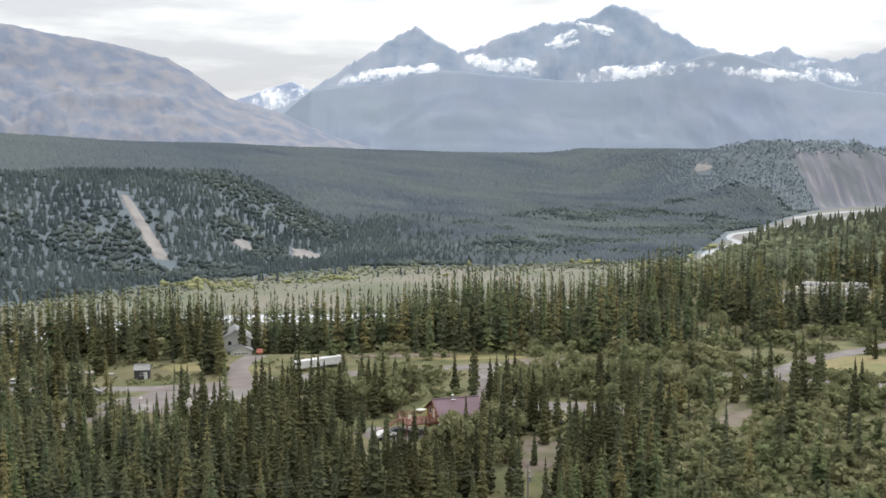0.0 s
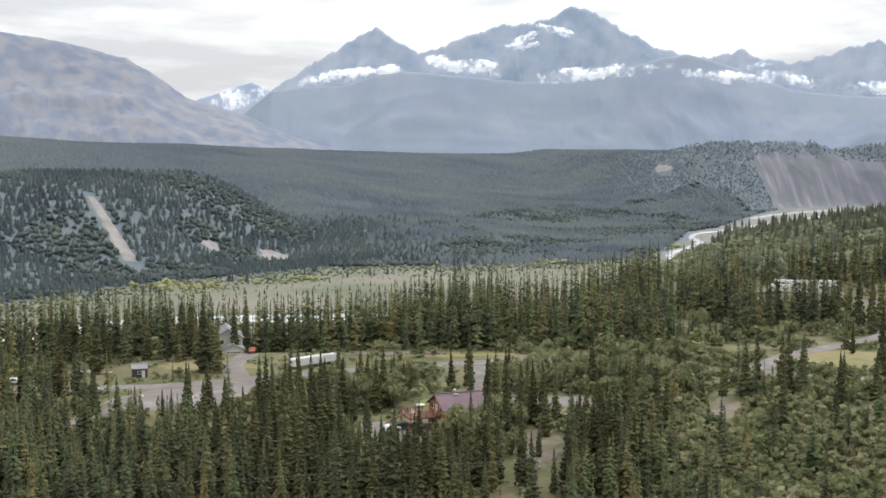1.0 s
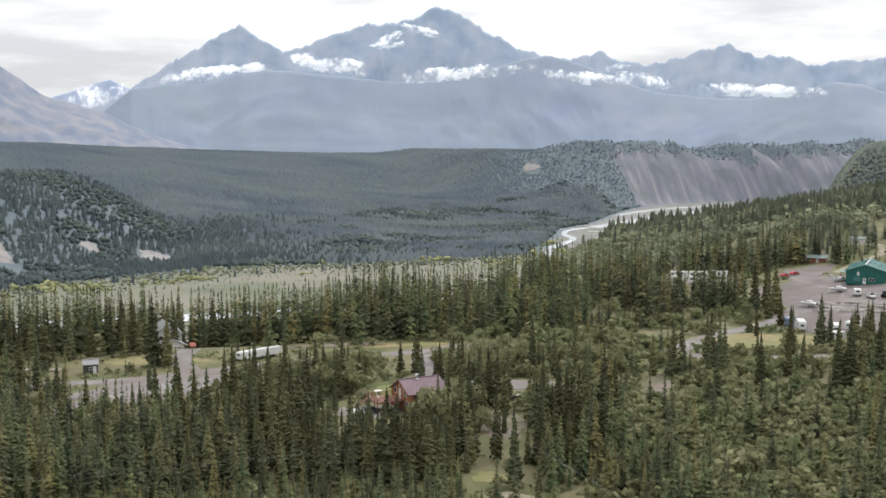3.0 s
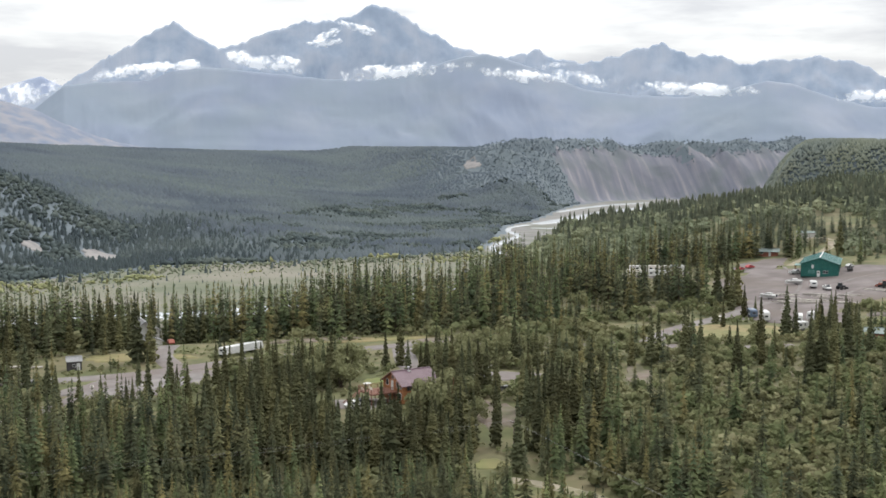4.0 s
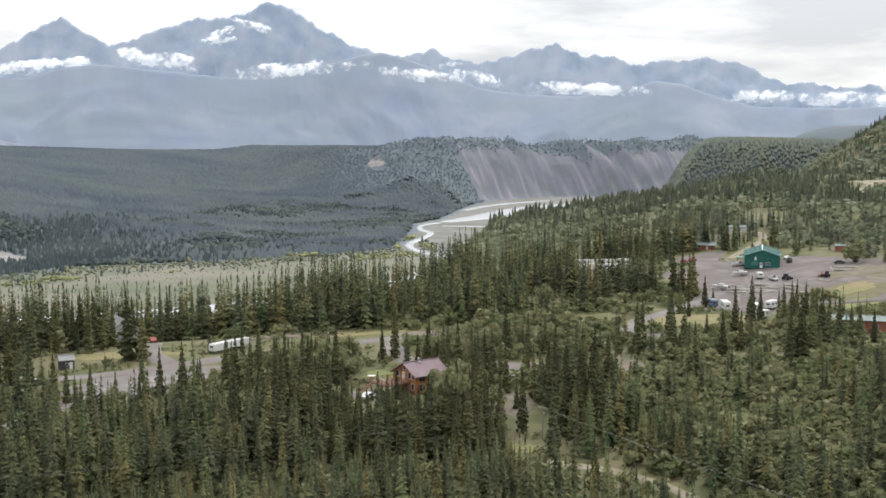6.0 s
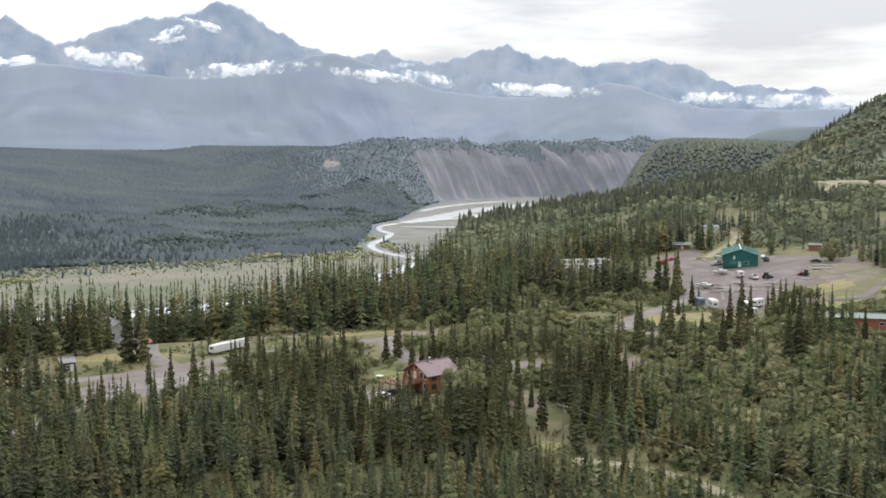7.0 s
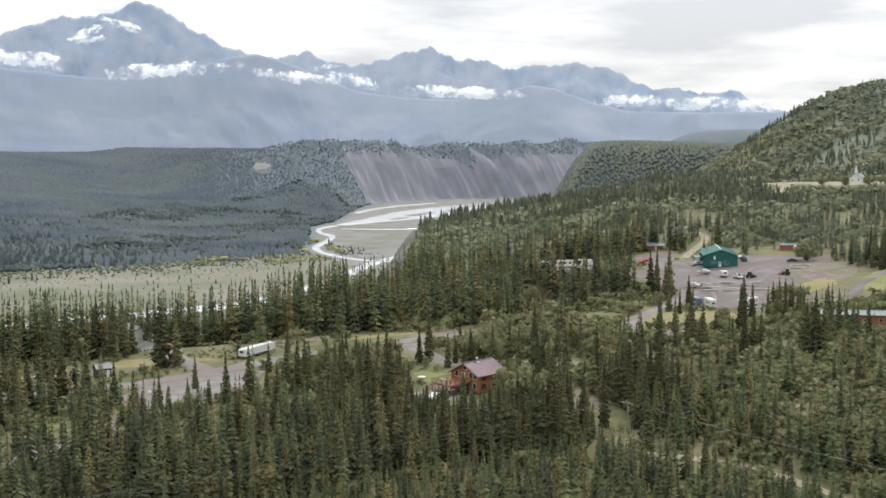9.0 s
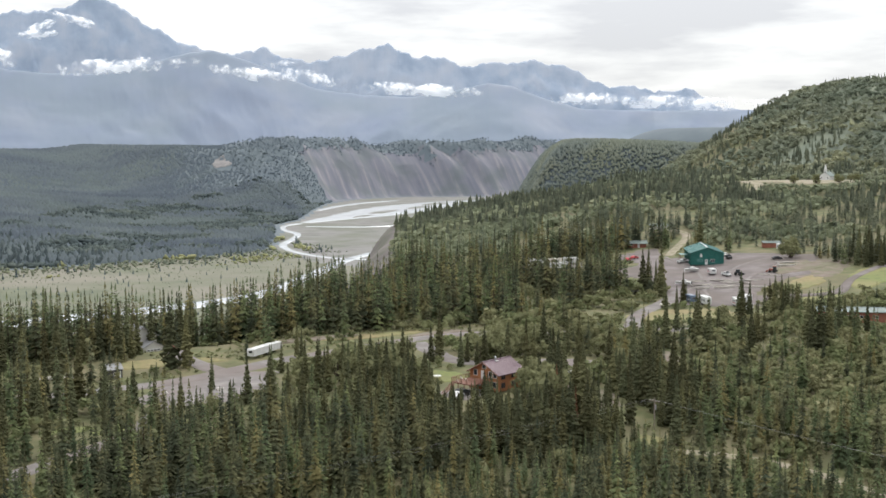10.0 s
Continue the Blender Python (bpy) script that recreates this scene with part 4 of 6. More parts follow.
def apart_from_known(x, y, gap):
    return np.min(np.hypot(x[:, None] - known[None, :, 0], y[:, None] - known[None, :, 1]), 1) > gap


# dense bench forest: the belt along the edge, the wood in the foreground, and clumps between the road and the house
CLUMP = [(-20, 12, 11, 14, 0.50), (-42, 3, 10, 6, 0.45), (31, 25, 14, 8, 0.40), (13, -10, 4, 9, 0.45), (46, 10, 11, 8, 0.40), (34, -18, 7, 10, 0.60), (62, 4, 8, 9, 0.30), (-90, 22, 12, 5, 0.20),
         (100, -8, 14, 8, 0.35), (132, 22, 16, 8, 0.30), (-2, -30, 12, 5, 0.40), (56, 40, 8, 10, 0.12), (-118, 45, 14, 18, 0.40), (-99, 8, 15, 13, 0.62), (-112, 20, 12, 9, 0.5), (-84, 3, 7, 9, 0.35), (-98, 38, 14, 8, 0.30), (232, 118, 9, 26, 0.7)]
x, y, u, v = scatter(-250, 235, -140, 215, 3.25, 1)
b = side(BENCH_EDGE, x, y)
thick = 0.5 + 0.5 * fbm(x, y, 26, 3, 2)
cap = np.where((x < -76) & (y < 22), 40.0, sight_line_cap(x, y))
front_line = np.interp(x, [-250, -105, -75, -45, -20, 0, 33, 60, 90, 130, 235], [60, 62, 72, 84, 84, 79, 74, 74, 84, 112, 120])
belt = y > front_line
clumpy = np.full(np.shape(x), 0.04)
for cx, cy, rx, ry, d in CLUMP:
    clumpy = np.where(((x - cx) / rx) ** 2 + ((y - cy) / ry) ** 2 < 1, d, clumpy)
shrubby = step(14, 50, x) * step(-8, -34, y)
west = step(-60, -72, x) * step(-48, -36, y)
fore = (0.96 - 0.76 * shrubby) * (1 - 0.3 * west) * (0.75 + 0.25 * (thick > 0.42))
dense = np.where(belt, (0.40 + 0.34 * (thick > 0.44)) * (1 - 0.55 * (thick < 0.56) * step(15, 45, x)) * (1 - 0.25 * step(20, 60, x)), np.where(y < -26 + 6 * fbm(x, y, 15, 2, 51), fore, clumpy))
keep = (b > -5) & in_wedge(x, y) & ~open_ground(x, y) & apart_from_known(x, y, 2.2) & (u < dense) & ((cap > 4.5) | (u < 0.15))
keep &= ~((x > -20) & (x < 8) & (y > -34) & (y < -18))
tall = 7.2 + 6.8 * v + 4.6 * belt + 1.2 * step(-20, 10, y)
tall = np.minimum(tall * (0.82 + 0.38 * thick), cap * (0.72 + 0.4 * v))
south = -70.5 + 0.13 * (x + 46) - y
tall = np.where((south > 0) & (x < 11), np.minimum(tall, 5.6 + 0.27 * south), tall)
near_spots = np.stack([x, y, tall, 0.88 + 0.40 * v], 1)[keep & (tall > 2.2)]
lone = np.array([(q[0], q[1], q[2], 1.05) for q in HOUSE_TREES + ROAD_TREES + ROW_TREES + YARD_TREES])
order = np.argsort(np.hypot(near_spots[:, 0] + 5, near_spots[:, 1] + 20))
singles, rest = np.concatenate([lone, near_spots[order[:205]]]), near_spots[order[205:]]
crowns = [mesh_of("crown", s[0], s[1], [M_SPRUCE]) for s in SPRUCE]
trunks = [mesh_of("trunk", s[2], s[3], [M_BARK]) for s in SPRUCE]
for i, spot in enumerate(singles):
    short = spot[2] < 6
    single_tree("spruce_tree", trunks[i % 8], crowns[i % 8], spot, M_SPRUCE,
                "short dark green spruce at the clearing's edge" if short else "tall slender dark green spruce in the forest", "spruces round the log house")
dead_crown = mesh_of("crown", SPRUCE[3][0], SPRUCE[3][1], [M_DEAD])
for q in ((6.4, -29.3, 8.0), (1.5, -44, 7)):
    single_tree("dead_spruce", trunks[3], dead_crown, (*q, 0.8), M_DEAD, "dead spruce with rust-brown needles beside the house", "dead spruces")
front = rest[:, 1] < -5
hue = np.random.RandomState(88).uniform(0, 1, len(rest)) + 0.22 * fbm(rest[:, 0], rest[:, 1], 14, 2, 89)
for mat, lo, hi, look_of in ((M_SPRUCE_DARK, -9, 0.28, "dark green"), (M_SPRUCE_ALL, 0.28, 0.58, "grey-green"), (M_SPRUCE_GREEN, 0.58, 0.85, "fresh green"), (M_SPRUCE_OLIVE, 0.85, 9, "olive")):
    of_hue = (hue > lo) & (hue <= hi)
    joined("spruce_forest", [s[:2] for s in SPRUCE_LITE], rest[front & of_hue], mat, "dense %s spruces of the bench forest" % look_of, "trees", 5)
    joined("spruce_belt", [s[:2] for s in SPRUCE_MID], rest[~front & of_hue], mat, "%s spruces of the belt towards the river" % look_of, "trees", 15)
joined("spruce_trunks", [s[2:] for s in SPRUCE], rest, M_BARK, "grey-brown spruce trunks of the forest", "trees", 5)

# broad-leaved trees by the house, willow scrub
bush_crowns = [mesh_of("crown", s[0], s[1], [M_LEAF]) for s in BUSH]
bush_trunks = [mesh_of("trunk", s[2], s[3], [M_BARK]) for s in BUSH]
for i, q in enumerate(LEAFY_TREES):
    single_tree("willow_tree", bush_trunks[i % 4], bush_crowns[i % 4], (q[0], q[1], q[2], 0.95), M_LEAF, "broad grey-green willow with a loose leafy crown", "willows near the house")
x, y, u, v = scatter(-140, 200, -140, 150, 3.3, 4)
thick = 0.5 + 0.5 * fbm(x, y, 20, 3, 12)
cap = sight_line_cap(x, y)
b = side(BENCH_EDGE, x, y)
shrubby = step(15, 50, x) * step(-5, -35, y)
front_line = np.interp(x, [-140, -105, -75, -45, -20, 0, 33, 60, 90, 130, 200], [60, 62, 72, 84, 84, 79, 74, 74, 84, 112, 120])
middle = (y > -28) & (y < front_line)
want = np.where(y < -28, 0.10 + 0.86 * shrubby, np.where(middle, 0.16 + 0.42 * (thick > 0.5) * step(-60, -20, x) + 0.25 * step(42, 58, x), 0.25 * (thick > 0.5)))
want = want * np.where(middle & (y > 46) & (x < 30), 0.22, 1.0)
keep = in_wedge(x, y) & ((b > 30) | ((b > 18) & (x > 25))) & ~open_ground(x, y, 0.8) & apart_from_known(x, y, 1.5) & (u < want) & ~((x > -18) & (x < 10) & (y > -34) & (y < -8))
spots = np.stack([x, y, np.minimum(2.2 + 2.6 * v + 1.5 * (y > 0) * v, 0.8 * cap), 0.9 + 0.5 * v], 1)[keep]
joined("willow_scrub", [s[:2] for s in SHRUB], spots, M_LEAF, "grey-green willow scrub between the spruces", "shrubs", 9)
x, y, u, v = scatter(-150, 220, -130, 190, 2.6, 5)
keep = in_wedge(x, y) & (side(BENCH_EDGE, x, y) > 12) & ~open_ground(x, y, 0.2) & (u < 0.45)
spots = np.stack([x, y, 0.6 + 1.1 * v, 1.4 + 0.8 * u], 1)[keep]
joined("undergrowth", TUFTS, spots, M_LEAF, "low green undergrowth and tall grass tufts", "undergrowth", 10)

# ridge behind the workshop
x, y, u, v = scatter(40, 660, 60, 760, 4.8, 2)
b = side(BENCH_EDGE, x, y)
patchy = 0.5 + 0.5 * fbm(x, y, 40, 3, 21)
bare = fbm(x, y, 24, 3, 43) > 0.22
leafy = patchy > 0.48
keep = (b > np.where((x > 92) & (x < 240) & (y > 255), 2, -34)) & ~open_ground(x, y) & ((x > 235) | (y > 215)) & (u < np.where(bare, 0.30, 0.90)) & (np.hypot(x - 880, y - 520) > 330)
high = np.where(leafy, 3.5 + 4.0 * v, 5.5 + 8.5 * v ** 1.2)
high = np.where(leafy & (v > 0.82), 11.0, high)
high = np.minimum(high, below_field(x, y))
conifer = keep & (~leafy | (v > 0.82))
spots = np.stack([x, y, high, 1.0 + 0.45 * u], 1)
close = np.hypot(x - 60, y + 60) < 420
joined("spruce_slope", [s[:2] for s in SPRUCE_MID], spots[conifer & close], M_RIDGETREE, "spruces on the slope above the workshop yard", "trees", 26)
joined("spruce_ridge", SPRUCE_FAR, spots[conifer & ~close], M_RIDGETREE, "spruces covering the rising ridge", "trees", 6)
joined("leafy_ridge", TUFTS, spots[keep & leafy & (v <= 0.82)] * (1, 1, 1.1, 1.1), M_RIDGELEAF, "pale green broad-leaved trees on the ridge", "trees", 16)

# hill and mesa beyond the ridge: mixed woods
x, y, u, v = scatter(420, 1300, 300, 1450, 5.4, 6)
m = side(MESA_EDGE, x, y)
b = side(BENCH_EDGE, x, y)
keep = ~open_ground(x, y) & (((b > 6) & (np.hypot(x - 880, y - 520) < 440)) | ((m > -50) & (m < 190) & (y < 1400))) & (u < 0.97)
mix = fbm(x, y, 60, 4, 22)
leafy = (mix > -0.12) & (v < 0.97)
spots = np.stack([x, y, 3.6 + 4.4 * v ** 1.5, 1.0 + 0.45 * u], 1)
mesa_top = m > -52
keep &= ~mesa_top
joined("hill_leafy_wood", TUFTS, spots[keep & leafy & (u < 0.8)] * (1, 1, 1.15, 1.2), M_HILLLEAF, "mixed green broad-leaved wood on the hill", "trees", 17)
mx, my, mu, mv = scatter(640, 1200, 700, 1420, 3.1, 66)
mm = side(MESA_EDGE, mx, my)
joined("mesa_wood", CANOPY, np.stack([mx, my, 2.6 + 2.6 * mv, 1.25 + 0.5 * mu], 1)[(mm > -56) & (mm < 75)], M_MESALEAF, "haze-tinted blue-green wood on the mesa beyond the ridge", "trees", 57)
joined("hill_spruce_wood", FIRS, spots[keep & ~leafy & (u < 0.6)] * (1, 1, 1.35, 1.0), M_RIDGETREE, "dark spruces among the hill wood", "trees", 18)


# far slopes
def on_bare(x, y):
    slide = (abs(x + 277 + 0.6 * (y - 775)) < 9) & (y > 705) & (y < 838)
    slump = (((x + 137) / 20) ** 2 + ((y - 866) / 34) ** 2 < 1) | (((x + 196) / 10) ** 2 + ((y - 828) / 20) ** 2 < 1)
    return slide | slump | (((x - 512) / 15) ** 2 + ((y - 1978) / 42) ** 2 < 1)


x, y, u, v = scatter(-760, 700, 380, 1800, 6.6, 3)
f = -side(FAR_TOE, x, y)
leafy = (0.5 + 0.5 * fbm(x, y, 70, 3, 23) > 0.53) & (f < 330)
# share of trees with the weakest haze tint, falling off farther back
nose = step(60, -110, x + 60 * fbm(x, y, 90, 2, 33)) * step(430, 300, f)
pick = np.random.RandomState(8).uniform(0, 1, len(x))
keep = (f > 10) & (f < 420) & (u < 0.95) & ~on_bare(x, y)
spots = np.stack([x, y, 5.5 + 4.5 * v, 1.8 + 0.7 * u], 1)
joined("far_understory", FIRS_SMALL, np.stack([x, y, 4.0 + 2.5 * v, 2.6 + 0.8 * u], 1)[keep & (pick < 0.3 + nose)], M_HAZELEAF, "haze-tinted blue-green undergrowth below the spruces of the far bluff", "trees", 47)
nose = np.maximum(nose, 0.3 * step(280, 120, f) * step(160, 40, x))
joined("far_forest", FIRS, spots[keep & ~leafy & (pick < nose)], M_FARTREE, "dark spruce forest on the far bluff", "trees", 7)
joined("far_slope_forest", CANOPY, (spots * (1, 1, 0.7, 0.75))[keep & ~leafy & (pick >= nose)], M_THINHAZETREE, "haze-tinted grey-green spruce forest on the far slope", "trees", 37)
joined("far_leafy_wood", CLUMPS, spots[keep & leafy] * (1, 1, 0.72, 0.62), M_HAZELEAF, "leafy woods low on the far bluff", "trees", 8)
x, y, u, v = scatter(-800, 1600, 700, 2850, 7.6, 13)
f = -side(FAR_TOE, x, y)
keep = ((f > 400) | (y > 1790) | (x > 690)) & (f > 12) & (f < 1500) & ~bare_cliff(x, y, f) & (side(BENCH_EDGE, x, y) < -40) & ((side(MESA_EDGE, x, y) < -90) | (y > 1480))
keep &= (u < 0.95) & ~on_bare(x, y)
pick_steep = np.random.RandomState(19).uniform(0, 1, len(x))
# low picks, by chance, the weaker haze tint on the nearer slope
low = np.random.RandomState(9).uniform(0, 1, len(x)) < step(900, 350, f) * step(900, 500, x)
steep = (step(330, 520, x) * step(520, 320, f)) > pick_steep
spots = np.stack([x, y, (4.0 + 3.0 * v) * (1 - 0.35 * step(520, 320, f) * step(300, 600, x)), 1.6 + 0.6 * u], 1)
joined("plateau_forest", CANOPY, spots[keep & ~low & ~steep], M_HAZETREE, "haze-tinted blue-grey spruce forest on the far plateau", "trees", 27)
joined("plateau_edge_forest", CANOPY, spots[keep & low & ~steep], M_THINHAZETREE, "haze-tinted grey-green spruce forest below the far plateau", "trees", 28)
joined("bluff_spruces", CANOPY, (spots * (1, 1, 1.0, 0.75))[keep & steep], M_BLUFFTREE, "haze-tinted grey-green spruces on the steep far bluff", "trees", 29)
# river flats: scrub, lone spruces, yellow bushes along the far bank
x, y, u, v = scatter(-700, 420, 330, 1150, 5.2, 7)
f, b = -side(FAR_TOE, x, y), side(BENCH_EDGE, x, y)
wet = np.min([abs(side(line, x, y)) - max(wid) * 0.5 for _, line, wid in WATER], 0) < 4
keep = (f < 8) & (b < -8) & ~wet & (x < 300)
edge = step(-110, 0, f)
spots = np.stack([x, y, 0.7 + 1.3 * v + 4.0 * edge * v, 1.2 + 0.7 * u], 1)
yellow = (0.5 + 0.5 * fbm(x, y, 45, 2, 31) > 0.62) & (edge > 0.2)
joined("flat_scrub", CLUMPS, spots[keep & ~yellow & (u < 0.26 + 0.7 * edge)] * (1, 1, 0.62, 0.9), M_FARLEAF, "low scrub on the river flats", "shrubs", 19)
joined("yellow_scrub", CLUMPS, spots[keep & yellow & (u < 0.75)], M_YELLOW, "yellowing bushes along the far bank", "shrubs", 20)
joined("flat_spruces", FIRS, (spots * (1, 1, 2.2, 0.7))[keep & (u > 0.965)], M_FARTREE, "scattered small spruces on the river flats", "trees", 21)


# ---------- buildings and vehicles: helpers ----------
def part(name, bm, mat, parent, label="", at=None):
    """Links a bmesh as one mesh under a thing or a part."""
    me = bpy.data.meshes.new(name)
    bmesh.ops.recalc_face_normals(bm, faces=bm.faces)
    bm.to_mesh(me)
    bm.free()
    me.materials.append(mat)
    ob = new(name, me)
    ob.parent = parent
    if at is not None:
        ob.matrix_basis = at
    return tagged(ob, label) if label else ob


def box(sx, sy, sz, x=0, y=0, z=0, bevel=0.0, bm=None):
    """A box standing on z, centred on x, y."""
    bm = bm or bmesh.new()
    made = bmesh.ops.create_cube(bm, size=1, matrix=Matrix.Translation((x, y, z + sz / 2)) @ Matrix.Diagonal((sx, sy, sz, 1)))
    if bevel:
        edges = list({e for q in made["verts"] for e in q.link_edges})
        bmesh.ops.bevel(bm, geom=edges, offset=bevel, segments=2, affect="EDGES")
    return bm


def rod(a, b, r, bm=None, sides=10, r2=None):
    bm = bm or bmesh.new()
    a, b = Vector(a), Vector(b)
    m = Matrix.Translation((a + b) / 2) @ (b - a).to_track_quat("Z", "Y").to_matrix().to_4x4()
    bmesh.ops.create_cone(bm, cap_ends=True, segments=sides, radius1=r, radius2=r if r2 is None else r2, depth=(b - a).length, matrix=m)
    return bm


def prism(points, width, bm=None):
    """A side profile (x, z), extruded over y by width."""
    bm = bm or bmesh.new()
    lo = [bm.verts.new((x, -width / 2, z)) for x, z in points]
    hi = [bm.verts.new((x, width / 2, z)) for x, z in points]
    n = len(points)
    bm.faces.new(lo)
    bm.faces.new(hi[::-1])
    for i in range(n):
        bm.faces.new((lo[i], hi[i], hi[(i + 1) % n], lo[(i + 1) % n]))
    return bm


def thing(name, x, y, turn, label, category, group="", lift=0.0, z=None):
    root = new(name)
    root.matrix_world = pose(x, y, (float(height(x, y)) if z is None else z) + lift, 0, 0, turn)
    return tagged(root, label, category, group)


def paint(name, c, rough=0.45, metal=0.0, vary=0.12, scale=1.5):
    lo, hi = tuple(v * (1 - vary) for v in c), tuple(min(1, v * (1 + vary)) for v in c)
    return material(name, [lo, c, hi], scale, rough=rough, metal=metal, spec=0.4)


M_LOG = material("honey_log_wood", [(0.21, 0.085, 0.038), (0.30, 0.13, 0.055), (0.38, 0.175, 0.078)], 2.0, rough=0.65, bump=0.02, stretch=(0.3, 0.3, 4))
M_STAIN = material("red_brown_stained_wood", [(0.15, 0.068, 0.047), (0.23, 0.115, 0.083)], 3.0, rough=0.7)
M_ROOF = material("dusty_red_metal_roof", [(0.115, 0.07, 0.085), (0.15, 0.095, 0.115)], 0.5, rough=0.5, bump=0.01)
M_WHITE = material("white_paint", [(0.50, 0.50, 0.49), (0.60, 0.60, 0.59)], 1.2, rough=0.5)
M_GLASS = material("dark_window_glass", [(0.02, 0.025, 0.03), (0.035, 0.04, 0.045)], 1.0, rough=0.05, spec=0.6)
M_GREENWALL = material("teal_green_metal_siding", [(0.012, 0.085, 0.072), (0.018, 0.11, 0.095)], 0.6, rough=0.55)
M_GREENROOF = material("pale_teal_metal_roof", [(0.075, 0.17, 0.16), (0.10, 0.21, 0.195)], 0.4, rough=0.5)
M_CREAM = material("cream_siding", [(0.42, 0.41, 0.38), (0.50, 0.49, 0.46)], 1.5, rough=0.7, stretch=(0.2, 0.2, 3))
M_GREYROOF = material("grey_shingles", [(0.20, 0.20, 0.20), (0.29, 0.29, 0.29)], 2.0, rough=0.9, bump=0.02)
M_DARKWOOD = material("dark_weathered_boards", [(0.035, 0.033, 0.035), (0.07, 0.065, 0.065)], 2.0, rough=0.8)
M_REDWOOD = material("faded_red_boards", [(0.20, 0.075, 0.05), (0.30, 0.12, 0.085)], 1.5, rough=0.8)
M_TIN = material("pale_roof_sheet", [(0.14, 0.175, 0.165), (0.20, 0.235, 0.22)], 0.7, rough=0.7)
M_TYRE = material("black_rubber", [(0.015, 0.015, 0.015), (0.03, 0.03, 0.03)], 4.0, rough=0.85)
M_STEEL = material("grey_steel", [(0.25, 0.25, 0.26), (0.36, 0.36, 0.37)], 2.0, rough=0.4, metal=0.6)
M_LUMBER = material("weathered_grey_lumber", [(0.34, 0.31, 0.28), (0.50, 0.47, 0.43)], 1.5, rough=0.85, each=0.2)
M_POLE = material("weathered_pole_wood", [(0.16, 0.13, 0.11), (0.26, 0.22, 0.19)], 2.0, rough=0.9)
M_CABLE = paint("pale_aluminium_cable", (0.30, 0.30, 0.29), rough=0.6)
M_RED = paint("red_car_paint", (0.38, 0.04, 0.045))
M_BLUEGREY = paint("blue_grey_paint", (0.10, 0.14, 0.20))
M_BLACK = paint("black_paint", (0.025, 0.025, 0.028))
M_BEIGE = paint("beige_panel", (0.55, 0.52, 0.45))
M_PALEBLUE = paint("pale_blue_tarpaulin", (0.40, 0.47, 0.55), rough=0.7)
M_ORANGE = paint("rusty_red_machine_paint", (0.25, 0.07, 0.045), rough=0.6)


def repeat(name, bm, mat, parent, places, label=""):
    """Alike pieces, each an object of its own on one shared mesh."""
    me = bpy.data.meshes.new(name)
    bmesh.ops.recalc_face_normals(bm, faces=bm.faces)
    bm.to_mesh(me)
    bm.free()
    me.materials.append(mat)
    for m in places:
        ob = new(name, me)
        ob.parent, ob.matrix_basis = parent, m
        if label:
            tagged(ob, label)


def window(parent, x, y, z, w, h, turn, frame_mat=M_WHITE, panes=1):
    """A framed window set 3 cm proud of a wall; local y points out."""
    fr = bmesh.new()
    t = 0.08
    box(w + 2 * t, 0.10, t, 0, 0, -t, bm=fr)
    box(w + 2 * t, 0.10, t, 0, 0, h, bm=fr)
    for sx in (-1, 1):
        box(t, 0.10, h, sx * (w + t) / 2, 0, 0, bm=fr)
    for k in range(1, panes):
        box(0.07, 0.09, h, -w / 2 + w * k / panes, 0, 0, bm=fr)
    win = part("window", fr, frame_mat, parent, "", pose(x, y, z, 0, 0, turn))
    part("pane", box(w, 0.03, h, 0, -0.01, 0), M_GLASS, win, "dark window glass")
    return win


def gable_roof(parent, length, half, eave, rise, over, mat, thick=0.16, ribs=0, ridge_mat=None):
    """Two slopes with overhang along local x; each slope is a part with standing ribs."""
    run = math.hypot(half, rise)
    for sgn in (-1, 1):
        bm = bmesh.new()
        ext = 1 + over / half
        lo = (sgn * half * ext, eave - rise * over / half)
        pts = [(0, eave + rise), lo, (lo[0], lo[1] + thick), (0, eave + rise + thick)]
        L = length / 2 + over
        vs = [[bm.verts.new((xx, p[0], p[1])) for p in pts] for xx in (-L, L)]
        bm.faces.new(vs[0])
        bm.faces.new(vs[1][::-1])
        for i in range(4):
            bm.faces.new((vs[0][i], vs[1][i], vs[1][(i + 1) % 4], vs[0][(i + 1) % 4]))
        slope = part("roof_slope", bm, mat, parent)
        if ribs:
            a, b = Vector((0, lo[0], lo[1] + thick + 0.02)), Vector((0, 0, eave + rise + thick + 0.02))
            repeat("rib", rod(a, b, 0.035, None, 4), mat, slope, [pose(-L + 2 * L * (k + 0.5) / ribs, 0, 0) for k in range(ribs)])
    part("ridge_cap", prism([(-length / 2 - over, eave + rise + thick + 0.01), (length / 2 + over, eave + rise + thick + 0.01), (length / 2 + over, eave + rise + thick + 0.09), (-length / 2 - over, eave + rise + thick + 0.09)], 0.4),
         ridge_mat or mat, parent)


def wall_with_gable(half, eave, rise, thick):
    """An end wall: outline over local y, thickness in x."""
    bm = bmesh.new()
    pts = [(-half, 0), (half, 0), (half, eave), (0, eave + rise), (-half, eave)]
    vs = [[bm.verts.new((xx, p[0], p[1])) for p in pts] for xx in (-thick / 2, thick / 2)]
    bm.faces.new(vs[0])
    bm.faces.new(vs[1][::-1])
    for i in range(5):
        bm.faces.new((vs[0][i], vs[1][i], vs[1][(i + 1) % 5], vs[0][(i + 1) % 5]))
    return bm


